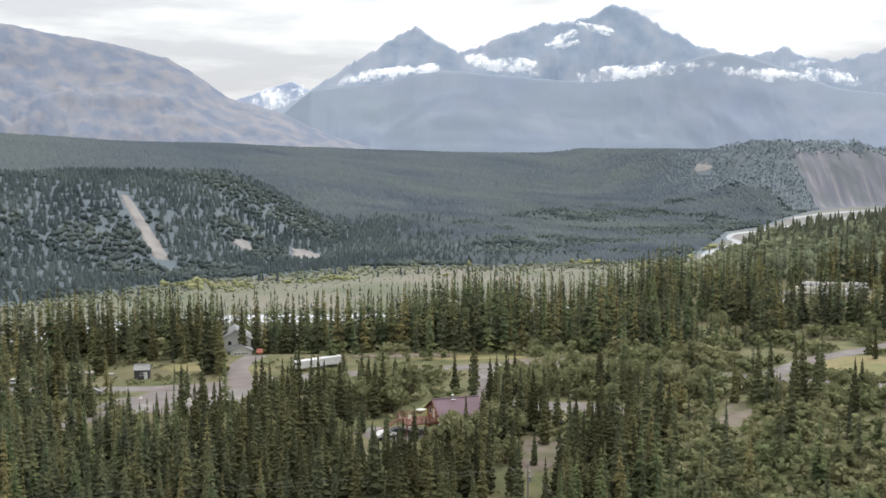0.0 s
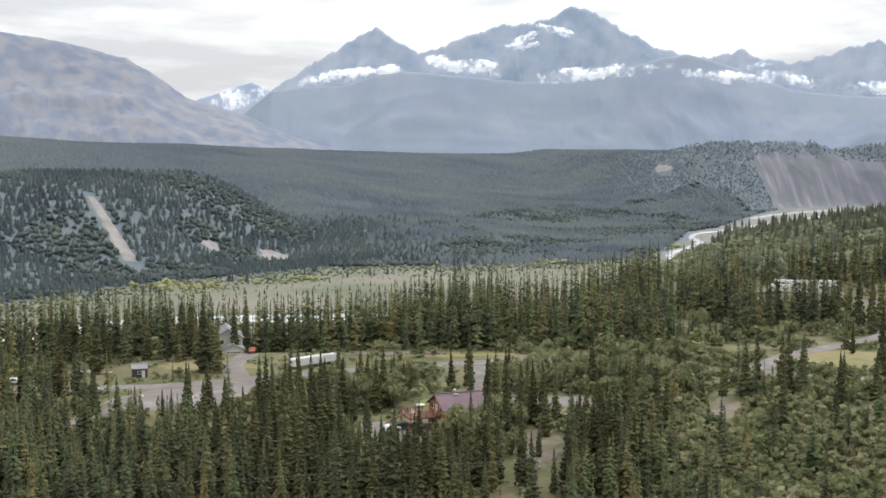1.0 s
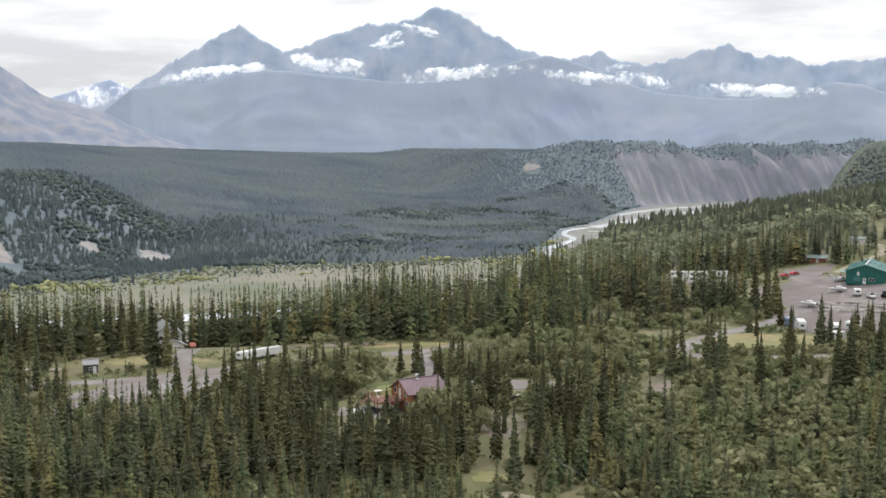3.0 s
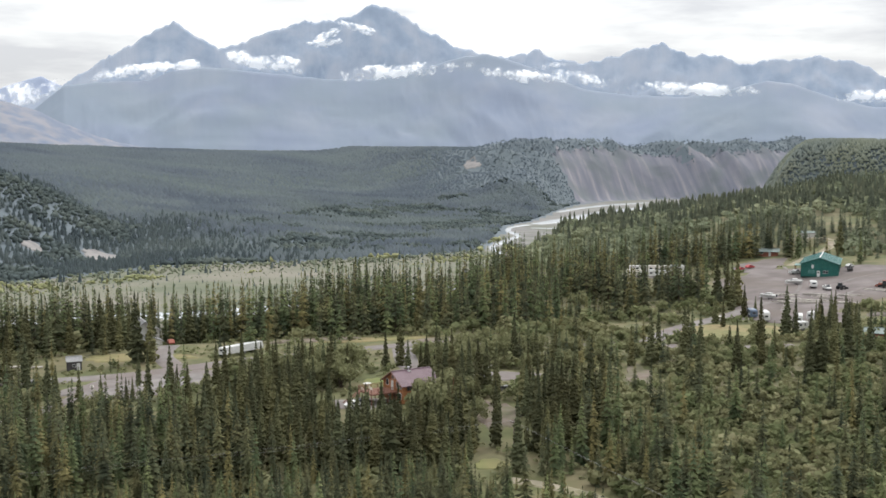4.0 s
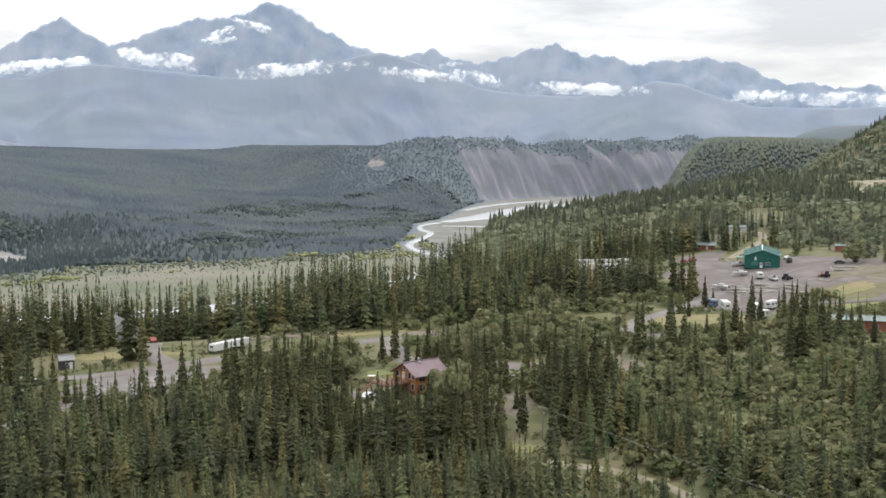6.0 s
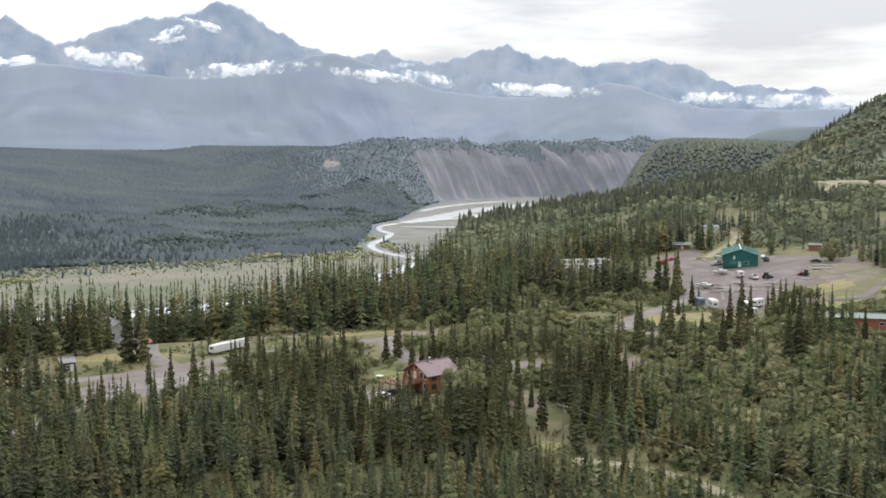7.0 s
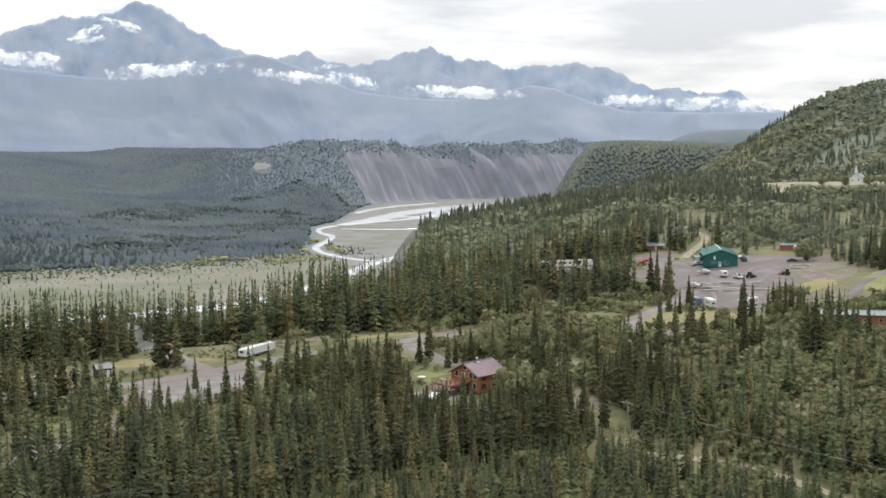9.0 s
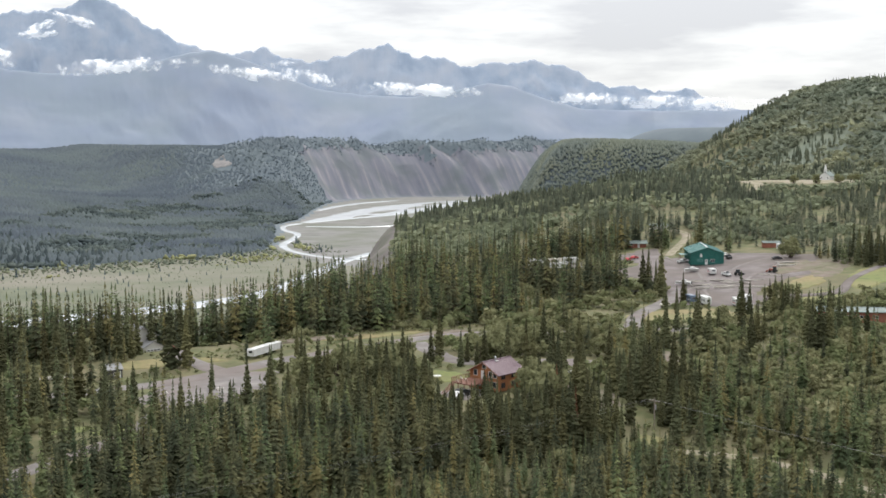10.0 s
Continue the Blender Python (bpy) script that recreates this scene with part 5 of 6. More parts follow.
# ---------- log house ----------
def log_house():
    h = thing("log_house", 0.3, -13.2, 19.6, "two-storey honey-coloured log house with a dusty red metal roof", "house", z=0.1)
    L, W, eave, rise = 8.5, 8.2, 4.2, 2.2
    d = 0.26
    for sgn in (-1, 1):
        bm = box(L, 0.16, eave, 0, sgn * (W / 2 - 0.02))
        wall = part("log_wall", bm, M_LOG, h)
        repeat("log", rod((-L / 2 - 0.3, 0, 0), (L / 2 + 0.3, 0, 0), d * 0.54, None, 8), M_LOG, wall, [pose(0, sgn * W / 2, d * (k + 0.5)) for k in range(int(eave / d))])
        bm = wall_with_gable(W / 2, eave, rise, 0.16)
        bmesh.ops.translate(bm, verts=bm.verts, vec=(sgn * (L / 2 - 0.02), 0, 0))
        wall = part("gable_wall", bm, M_LOG, h)
        for k in range(int((eave + rise) / d) - 1):
            z = d * (k + 1.0)
            reach = W / 2 + 0.3 if z < eave else (W / 2) * (1 - (z - eave) / rise) - 0.1
            if reach > 0.2:
                part("log", rod((sgn * L / 2, -reach, z), (sgn * L / 2, reach, z), d * 0.54, None, 8), M_LOG, wall)
    gable_roof(h, L, W / 2, eave, rise, 0.75, M_ROOF, 0.16, 22)
    part("fascia", prism([(-0.06, 0), (0.06, 0), (0.06, 0.2), (-0.06, 0.2)], 0.1), M_STAIN, h, "", pose(-L / 2 - 0.7, 0, eave + rise - 0.1))
    for sgn in (-1, 1):
        a, b = (-L / 2 - 0.78, 0, eave + rise + 0.02), (-L / 2 - 0.78, sgn * (W / 2 + 0.75), eave - 0.42)
        part("bargeboard", rod(a, b, 0.11, sides=4), M_STAIN, h)
    # south long wall (local -y) and west gable (local -x)
    for x, z in ((-2.7, 0.8), (0.9, 0.8), (0.9, 2.8), (-2.7, 2.8), (3.1, 2.8)):
        window(h, x, -W / 2 - 0.16, z, 1.3, 1.15, 0, M_STAIN, 2)
    for y, z in ((-3.1, 0.9), (1.6, 0.9), (-3.3, 3.2), (-1.9, 3.2), (2.6, 3.2)):
        window(h, -L / 2 - 0.17, y, z, 0.95, 1.25, 90)
    window(h, -L / 2 - 0.17, 0.0, 5.0, 1.0, 0.8, 90)
    door = part("door", box(0.95, 0.09, 2.05), M_WHITE, h, "white panelled door", pose(-L / 2 - 0.17, 0.4, 2.42, 0, 0, 90))
    part("door_handle", rod((0.35, -0.05, 1.0), (0.35, -0.12, 1.0), 0.04), M_STEEL, door)
    part("lower_door", box(1.0, 0.09, 2.05), M_STAIN, h, "dark brown door under the deck", pose(-L / 2 - 0.17, -0.6, 0.05, 0, 0, 90))
    for y in (-1.5, 1.0):
        window(h, L / 2 + 0.17, y * 1.6, 3.1, 1.0, 1.2, 90)
    # roof vent
    vent = part("chimney_pipe", rod((-0.7, -0.25, eave + rise - 0.1), (-0.7, -0.25, eave + rise + 0.75), 0.17, sides=14), M_STEEL, h, "bright metal flue")
    part("chimney_cap", rod((-0.7, -0.25, eave + rise + 0.78), (-0.7, -0.25, eave + rise + 0.98), 0.34, sides=14, r2=0.08), M_WHITE, vent)
    part("snow_guard", box(0.9, 0.5, 0.1, -0.7, -0.6, eave + rise - 0.12), M_WHITE, h, "white flashing round the flue")
    # deck along the west gable at upper-floor level
    dz, dx0, dx1, dy0, dy1 = 2.35, -L / 2 - 6.6, -L / 2 - 0.18, -1.8, 4.2
    deck = new("deck")
    deck.parent = h
    for k in range(40):
        y = dy0 + (dy1 - dy0) * (k + 0.5) / 40
        part("deck_board", box(dx1 - dx0, 0.138, 0.045, (dx0 + dx1) / 2, y, dz), M_STAIN, deck)
    bm = bmesh.new()
    for x in np.linspace(dx0, dx1 - 0.1, 4):
        box(0.12, dy1 - dy0, 0.22, x, (dy0 + dy1) / 2, dz - 0.22, bm=bm)
    for y in (dy0, dy1):
        box(dx1 - dx0, 0.1, 0.24, (dx0 + dx1) / 2, y, dz - 0.24, bm=bm)
    part("joists", bm, M_STAIN, deck)
    for x in np.linspace(dx0 + 0.1, dx1 - 0.3, 4):
        for y in (dy0 + 0.1, dy1 - 0.1):
            part("post", box(0.17, 0.17, dz - 0.2, x, y, 0, 0.02), M_STAIN, deck)
    runs = [((dx0, dy0), (dx1, dy0)), ((dx0, dy0), (dx0, dy1)), ((dx0, dy1), (dx1, dy1))]
    for (ax, ay), (bx, by) in runs:
        n = int(math.hypot(bx - ax, by - ay) / 1.5)
        for k in range(n + 1):
            x, y = ax + (bx - ax) * k / n, ay + (by - ay) * k / n
            part("rail_post", box(0.12, 0.12, 1.05, x, y, dz, 0.015), M_STAIN, deck)
        for z, r in ((1.05, 0.06), (0.55, 0.04), (0.25, 0.04), (0.8, 0.04)):
            part("rail", rod((ax, ay, dz + z), (bx, by, dz + z), r, sides=6), M_STAIN, deck)
    # stairs from the deck to the ground
    for k in range(14):
        part("stair_tread", box(0.28, 1.1, 0.05, dx0 - 0.3 - 0.26 * k, dy1 - 0.7, dz - 0.18 * (k + 1), 0), M_STAIN, deck)
    for yy in (dy1 - 1.28, dy1 - 0.12):
        part("stringer", rod((dx0, yy, dz - 0.1), (dx0 - 3.9, yy, 0.05), 0.1, sides=4), M_STAIN, deck)
    # things on and by the deck
    for k, (x, y) in enumerate(((-9.2, 1.2), (-10.6, 2.6), (-8.4, 3.3))):
        m = h.matrix_world @ pose(x, y, dz + 0.05, 0, 0, 40 * k)
        chair = new("deck_chair")
        chair.matrix_world = m
        tagged(chair, "pale plastic garden chair on the deck", "chair", "chairs on the deck")
        part("seat", box(0.5, 0.5, 0.05, 0, 0, 0.42, 0.015), M_BEIGE, chair)
        part("backrest", box(0.5, 0.05, 0.5, 0, 0.24, 0.45, 0.015), M_BEIGE, chair)
        for sx in (-0.21, 0.21):
            for sy in (-0.21, 0.21):
                part("leg", rod((sx, sy, 0), (sx, sy, 0.42), 0.025, sides=6), M_BEIGE, chair)


log_house()


# ---------- green workshop ----------
def workshop():
    h = thing("workshop", 197.8, 145.7, 56.0, "teal green metal workshop with a pale green roof", "workshop", z=float(height(191, 133)) + 0.3)
    L, W, eave, rise = 27.0, 13.6, 5.0, 2.3
    for sgn in (-1, 1):
        bm = box(L, 0.2, eave + 0.5, 0, sgn * W / 2, -0.5)
        wall = part("side_wall", bm, M_GREENWALL, h)
        repeat("siding_rib", box(0.12, 0.06, eave + 0.4, 0, 0, -0.5), M_GREENWALL, wall, [pose(-L / 2 + L * (k + 0.5) / 54, sgn * (W / 2 + 0.12), 0) for k in range(54)])
        bm = wall_with_gable(W / 2, eave, rise, 0.2)
        bmesh.ops.translate(bm, verts=bm.verts, vec=(sgn * L / 2, 0, 0))
        wall = part("gable_wall", bm, M_GREENWALL, h)
        for k in range(27):
            y = -W / 2 + W * (k + 0.5) / 27
            part("siding_rib", box(0.06, 0.12, eave + rise * (1 - abs(y) / (W / 2)) + 0.4, sgn * (L / 2 + 0.12), y, -0.5), M_GREENWALL, wall)
    gable_roof(h, L, W / 2, eave, rise, 0.7, M_GREENROOF, 0.18, 30, M_WHITE)
    x = -L / 2 - 0.2
    door = part("door", box(1.1, 0.1, 2.2), M_WHITE, h, "white door with a dark pane", pose(x, 0.4, 0.05, 0, 0, 90))
    part("door_pane", box(0.5, 0.03, 0.7, 0, 0.07, 1.2), M_GLASS, door)
    window(h, x, -2.2, 1.3, 1.7, 1.0, 90, panes=2)
    part("sign_board", box(2.4, 0.06, 1.3), M_GREENROOF, h, "pale sign board with unreadable bars", pose(x, 3.0, 1.2, 0, 0, 90))
    for k in range(3):
        part("sign_bar", box(2.0 - 0.3 * k, 0.03, 0.16, 0, 0.05, 1.45 + 0.3 * k), M_GREENWALL, h, "", pose(x, 3.0, 0, 0, 0, 90))
    part("emblem", prism([(-0.35, 0), (0.35, 0), (0.45, 0.6), (0.2, 1.5), (-0.2, 1.5), (-0.45, 0.6)], 0.06), M_WHITE, h, "white emblem under the gable", pose(x, 2.6, 3.2, 0, 0, 90))
    lean = part("lean_to_roof", prism([(-4, 3.0), (4, 3.0), (4, 3.12), (-4, 3.12)], 3.2), M_GREENROOF, h, "open lean-to roof", pose(2, W / 2 + 1.8, 0, 0, 0, 0))
    for k in range(3):
        part("lean_to_post", rod((-3.6 + 3.6 * k, 1.4, 0), (-3.6 + 3.6 * k, 1.4, 3.0), 0.09, sides=8), M_STAIN, lean)


workshop()


# ---------- simple gabled buildings ----------
def gabled(name, x, y, turn, L, W, eave, rise, wall_mat, roof_mat, label, category, windows=(), doors=(), over=0.5, z=None, ribs=0):
    h = thing(name, x, y, turn, label, category, z=z)
    for sgn in (-1, 1):
        bm = box(L, 0.18, eave + 0.6, 0, sgn * W / 2, -0.6)
        wall = part("side_wall", bm, wall_mat, h)
        repeat("siding_board", box(L, 0.03, 0.2, 0, 0, 0), wall_mat, wall, [pose(0, sgn * (W / 2 + 0.1), 0.3 * k, 6 * sgn, 0, 0) for k in range(int(eave / 0.3))])
        bm = wall_with_gable(W / 2, eave, rise, 0.18)
        bmesh.ops.translate(bm, verts=bm.verts, vec=(sgn * L / 2, 0, 0))
        wall = part("gable_wall", bm, wall_mat, h)
        repeat("siding_board", box(0.03, W, 0.2, 0, 0, 0), wall_mat, wall, [pose(sgn * (L / 2 + 0.1), 0, 0.3 * k, 0, -6 * sgn, 0) for k in range(int(eave / 0.3))])
    gable_roof(h, L, W / 2, eave, rise, over, roof_mat, 0.15, ribs)
    for wx, wy, wz, w, hh, t in windows:
        window(h, wx, wy, wz, w, hh, t)
    for wx, wy, w, hh, t in doors:
        part("door", box(w, 0.08, hh), M_WHITE, h, "white door", pose(wx, wy, 0.05, 0, 0, t))
    return h


gh = gabled("garage_house", -62.0, 85.0, -78, 11.0, 8.0, 5.4, 2.4, M_CREAM, M_GREYROOF, "cream two-storey house with a garage", "house",
            [(5.6, 1.5, 3.6, 1.0, 1.1, 90), (5.6, -1.8, 3.6, 1.0, 1.1, 90), (0, -4.12, 3.5, 1.2, 1.1, 0), (-3, -4.12, 1.0, 1.2, 1.1, 0)], [], 0.6)
wing = new("garage_wing")
wing.parent, wing.matrix_basis = gh, pose(7.6, 1.2, 0)
for sgn in (-1, 1):
    part("wing_wall", box(4.2, 0.16, 3.1, 0, sgn * 2.9, -0.4), M_CREAM, wing)
bm = wall_with_gable(2.9, 2.7, 1.4, 0.16)
bmesh.ops.translate(bm, verts=bm.verts, vec=(2.1, 0, 0))
part("wing_gable", bm, M_CREAM, wing)
gable_roof(wing, 4.2, 2.9, 2.7, 1.4, 0.45, M_GREYROOF)
gdoor = part("garage_door", box(0.06, 4.2, 2.2, 2.24, 0, 0.05), M_WHITE, wing, "white sectional garage door")
for k in range(4):
    part("door_pane", box(0.03, 0.7, 0.32, 2.29, -1.5 + k, 1.65), M_GLASS, gdoor)
gabled("shed", -76.6, 40.0, 8, 3.4, 3.0, 2.4, 0.9, M_DARKWOOD, M_GREYROOF, "small dark board shed beside the road", "shed", [(0, -1.6, 1.0, 0.7, 0.6, 0)], [(1.0, -1.58, 0.8, 1.8, 0)], 0.3)
gabled("cabin", 209, 209, -30, 9.0, 5.0, 2.3, 1.0, M_REDWOOD, M_TIN, "low red-brown cabin with a pale roof", "cabin", [(-2.5, -2.62, 1.0, 1.2, 0.9, 0)], [(1.0, -2.62, 1.0, 2.0, 0)], 0.9)
gabled("long_barn", 142.5, 11.5, -36, 21.0, 6.5, 3.3, 0.8, M_REDWOOD, M_TIN, "long low red barn with a pale metal roof", "barn", [(-7 + 4.5 * k, -3.36, 1.2, 1.0, 0.8, 0) for k in range(4)], [(-9, -3.36, 1.1, 2.1, 0)], 0.8, ribs=20)
gabled("open_shelter", 246, 154, -32, 9, 3, 2.2, 0.6, M_REDWOOD, M_TIN, "low open shelter with a pale roof", "shelter", [], [], 0.4)
gabled("pale_shed", 246, 238, -35, 9, 4, 2.3, 0.7, M_CREAM, M_TIN, "low pale shed in the clearing", "shed", [], [], 0.4)

# church on the rise
ch = gabled("church", 481, 345, 30, 15, 7.5, 3.0, 3.0, M_WHITE, M_TIN, "small white church with a steeple", "church", [(-7.6, 2.2, 1.0, 0.7, 1.4, 90), (-7.6, -2.2, 1.0, 0.7, 1.4, 90), (-3, -3.86, 1.0, 0.7, 1.4, 0), (0, -3.86, 1.0, 0.7, 1.4, 0), (3, -3.86, 1.0, 0.7, 1.4, 0)], [(-7.6, 0, 1.4, 2.2, 90)], 0.4)
part("tower", box(1.8, 1.8, 2.4, -6, 0, 5.4, 0.05), M_WHITE, ch)
part("spire", rod((-6, 0, 7.8), (-6, 0, 11.8), 1.1, sides=4, r2=0.05), M_WHITE, ch, "white pointed spire")


# ---------- vehicles ----------
def wheels(root, xs, half, r=0.36, w=0.24):
    for x in xs:
        for sgn in (-1, 1):
            wh = part("wheel", rod((x, sgn * half - w / 2, r), (x, sgn * half + w / 2, r), r, sides=16), M_TYRE, root)
            part("rim", rod((x, sgn * half - w / 2 - 0.01, r), (x, sgn * half + w / 2 + 0.01, r), r * 0.58, sides=12), M_STEEL, wh)


def pickup(x, y, turn, mat, label, cap=False):
    c = thing("pickup_truck", x, y, turn, label, "truck", "vehicles in the yards", lift=0.24)
    bm = prism([(-2.7, 0.5), (2.65, 0.5), (2.7, 0.85), (2.6, 1.05), (1.35, 1.15), (0.75, 1.75), (-0.55, 1.78), (-0.75, 1.1), (-2.7, 1.1)], 1.8)
    bmesh.ops.bevel(bm, geom=bm.edges[:], offset=0.06, segments=1, affect="EDGES")
    part("body", bm, mat, c)
    part("bed", box(1.75, 1.5, 0.06, -1.7, 0, 1.08), M_BLACK, c, "dark load bed")
    for sgn in (-1, 1):
        part("bed_side", box(1.9, 0.1, 0.35, -1.72, sgn * 0.82, 1.05, 0.02), mat, c)
        part("side_window", prism([(1.15, 1.2), (0.7, 1.68), (-0.45, 1.7), (-0.55, 1.2)], 0.03), M_GLASS, c, "", pose(0, sgn * 0.905, 0))
        part("headlight", box(0.06, 0.35, 0.18, 2.69, sgn * 0.62, 0.75), M_WHITE, c)
    part("windscreen", rod((1.36, 0, 1.2), (0.82, 0, 1.72), 0.55, sides=4), M_GLASS, c, "dark glass windscreen", Matrix.Diagonal((1.02, 1.35, 1.0, 1)))
    part("bumper", box(0.14, 1.75, 0.22, 2.75, 0, 0.42, 0.03), M_STEEL, c)
    if cap:
        part("canopy", box(1.9, 1.7, 0.6, -1.7, 0, 1.12, 0.08), mat, c)
    wheels(c, (-1.75, 1.75), 0.84)
    return c


def car(x, y, turn, mat, label):
    c = thing("car", x, y, turn, label, "car", "vehicles in the yards", lift=0.24)
    bm = prism([(-2.2, 0.4), (2.2, 0.4), (2.25, 0.75), (1.2, 0.95), (0.6, 1.42), (-1.0, 1.45), (-1.7, 0.98), (-2.25, 0.9)], 1.72)
    bmesh.ops.bevel(bm, geom=bm.edges[:], offset=0.07, segments=1, affect="EDGES")
    part("body", bm, mat, c)
    for sgn in (-1, 1):
        part("side_window", prism([(1.0, 0.98), (0.52, 1.35), (-0.92, 1.38), (-1.45, 1.0)], 0.03), M_GLASS, c, "", pose(0, sgn * 0.865, 0))
        part("headlight", box(0.05, 0.3, 0.15, 2.22, sgn * 0.6, 0.62), M_WHITE, c)
    part("roof_panel", box(1.2, 1.4, 0.05, -0.2, 0, 1.43, 0.02), mat, c)
    wheels(c, (-1.35, 1.35), 0.8, 0.32)
    return c


def trailer(x, y, turn, L, H, mat, label, stripe=None, name="travel_trailer", plain=False):
    c = thing(name, x, y, turn, label, "trailer", "parked trailers", lift=0.24)
    bm = prism([(-L / 2, 0.55), (L / 2, 0.55), (L / 2 + 0.15, 1.2), (L / 2 - 0.25, H), (-L / 2 + 0.2, H), (-L / 2, H - 0.3)], 2.3)
    bmesh.ops.bevel(bm, geom=bm.edges[:], offset=0.10, segments=2, affect="EDGES")
    part("body", bm, mat, c)
    for sgn in (-1, 1):
        for k in range(0 if plain else max(1, int(L / 2.4))):
            window(c, -L / 2 + 1.2 + 2.2 * k, sgn * 1.16, 1.5, 0.9, 0.6, 0, M_STEEL)
        if stripe:
            part("stripe", box(L * 0.9, 0.02, 0.22, 0, sgn * 1.165, 1.1), stripe, c)
    window(c, L / 2 + 0.02, 0, 1.5, 1.2, 0.55, 90, M_STEEL)
    window(c, -L / 2 - 0.01, 0, 1.5, 1.0, 0.5, 90, M_STEEL)
    part("door", box(0.7, 0.04, 1.7, L / 4, -1.17, 0.75), M_WHITE, c)
    part("drawbar", rod((L / 2, 0, 0.5), (L / 2 + 1.3, 0, 0.5), 0.07, sides=6), M_STEEL, c)
    part("roof_vent", box(0.5, 0.5, 0.15, 0, 0, H, 0.03), M_WHITE, c)
    wheels(c, (-0.4, 0.4), 1.0, 0.33)
    return c


def boat(x, y, turn, label):
    c = thing("boat", x, y, turn, label, "boat", "boats on trailers", lift=0.24)
    bm = bmesh.new()
    rows = []
    for t in np.linspace(0, 1, 9):
        half = 1.15 * (1 - max(0, t - 0.45) ** 2 * 3.2)
        half = max(0.05, half)
        xx = -3.1 + 6.4 * t
        keel = 0.75 + 0.7 * max(0, t - 0.6) ** 1.5
        rows.append([bm.verts.new(q) for q in ((xx, 0, keel), (xx, half * 0.75, keel + 0.25), (xx, half, 1.65), (xx, half * 0.82, 1.7), (xx, 0, 1.62), (xx, -half * 0.82, 1.7), (xx, -half, 1.65), (xx, -half * 0.75, keel + 0.25))])
    for a, b in zip(rows[:-1], rows[1:]):
        for i in range(8):
            bm.faces.new((a[i], a[(i + 1) % 8], b[(i + 1) % 8], b[i]))
    bm.faces.new(rows[0])
    bm.faces.new(rows[-1][::-1])
    part("hull", bm, M_WHITE, c)
    part("cabin", prism([(-1.2, 1.6), (1.2, 1.6), (0.6, 2.25), (-1.2, 2.35)], 1.5), M_WHITE, c)
    part("windscreen", prism([(1.24, 1.72), (0.74, 2.22), (0.68, 2.22), (1.16, 1.7)], 1.4), M_GLASS, c)
    part("outboard", box(0.4, 0.35, 0.9, -3.3, 0, 0.9, 0.05), M_BLACK, c, "black outboard motor")
    part("trailer_beam", box(6.5, 0.9, 0.12, 0.4, 0, 0.5), M_STEEL, c)
    wheels(c, (-0.8,), 1.0, 0.33)
    return c


def atv(x, y, turn, mat, label):
    c = thing("quad_bike", x, y, turn, label, "quad bike", "small machines", lift=0.2)
    part("body", box(1.5, 0.55, 0.35, 0, 0, 0.5, 0.1), mat, c)
    part("seat", box(0.8, 0.35, 0.16, -0.25, 0, 0.85, 0.05), M_BLACK, c)
    part("handlebar", rod((0.4, -0.4, 1.1), (0.4, 0.4, 1.1), 0.03, sides=6), M_BLACK, c)
    part("steering_post", rod((0.55, 0, 0.7), (0.4, 0, 1.1), 0.04, sides=6), M_BLACK, c)
    for xx in (-0.8, 0.85):
        part("rack", box(0.55, 0.7, 0.05, xx, 0, 0.88), M_STEEL, c)
    wheels(c, (-0.62, 0.62), 0.45, 0.3, 0.25)
    return c


def tractor(x, y, turn, mat, label):
    c = thing("tractor", x, y, turn, label, "tractor", "small machines", lift=0.24)
    part("hood", box(1.7, 0.8, 0.7, 0.9, 0, 0.8, 0.08), mat, c)
    part("cab", box(1.2, 1.2, 1.3, -0.5, 0, 1.1, 0.06), M_GLASS, c)
    part("cab_roof", box(1.4, 1.4, 0.1, -0.5, 0, 2.42, 0.03), mat, c)
    part("exhaust", rod((1.2, 0.3, 1.4), (1.2, 0.3, 2.4), 0.05, sides=8), M_BLACK, c)
    for sgn in (-1, 1):
        part("rear_wheel", rod((-0.6, sgn * 0.75, 0.75), (-0.6, sgn * 1.15, 0.75), 0.75, sides=18), M_TYRE, c)
        part("front_wheel", rod((1.3, sgn * 0.6, 0.45), (1.3, sgn * 0.9, 0.45), 0.45, sides=16), M_TYRE, c)
    part("loader_arm", rod((0.6, 0.5, 1.3), (2.4, 0.5, 0.6), 0.08, sides=6), mat, c)
    part("bucket", prism([(2.3, 0.2), (3.0, 0.2), (2.4, 0.9)], 1.6), mat, c)
    return c


boat(174.5, 126.0, 170, "white motor boat on a trailer in the gravel yard")
trailer(176.0, 115.0, 245, 4.6, 2.5, M_WHITE, "small white camper with a red stripe", M_RED)
pickup(177.2, 107.8, 255, M_WHITE, "white pickup truck with a dark windscreen")
tractor(181.0, 104.9, 10, M_BLACK, "dark small tractor in the gravel yard")
boat(151.0, 102.5, 120, "open white boat on a trailer at the yard's edge")
trailer(128.0, 71.0, 75, 5.5, 2.7, M_BLUEGREY, "blue and white camper van among the trees", M_WHITE)
trailer(128.6, 64.0, 70, 7.0, 3.0, M_WHITE, "tall white box trailer")
trailer(135.4, 55.4, 60, 5.8, 2.9, M_WHITE, "white travel trailer with red stripes", M_RED)
trailer(142.5, 58.4, 30, 5.4, 2.8, M_WHITE, "white travel trailer parked on gravel")
trailer(129.6, 44.4, 20, 5.0, 2.6, M_WHITE, "small white travel trailer by the trees")
digger = tractor(194.8, 100.0, 120, M_ORANGE, "rusty red tractor with a raised pale arm")
part("boom", rod((-1.3, 0, 1.2), (-1.9, 0.2, 4.2), 0.13, sides=6), M_WHITE, digger, "pale raised boom")
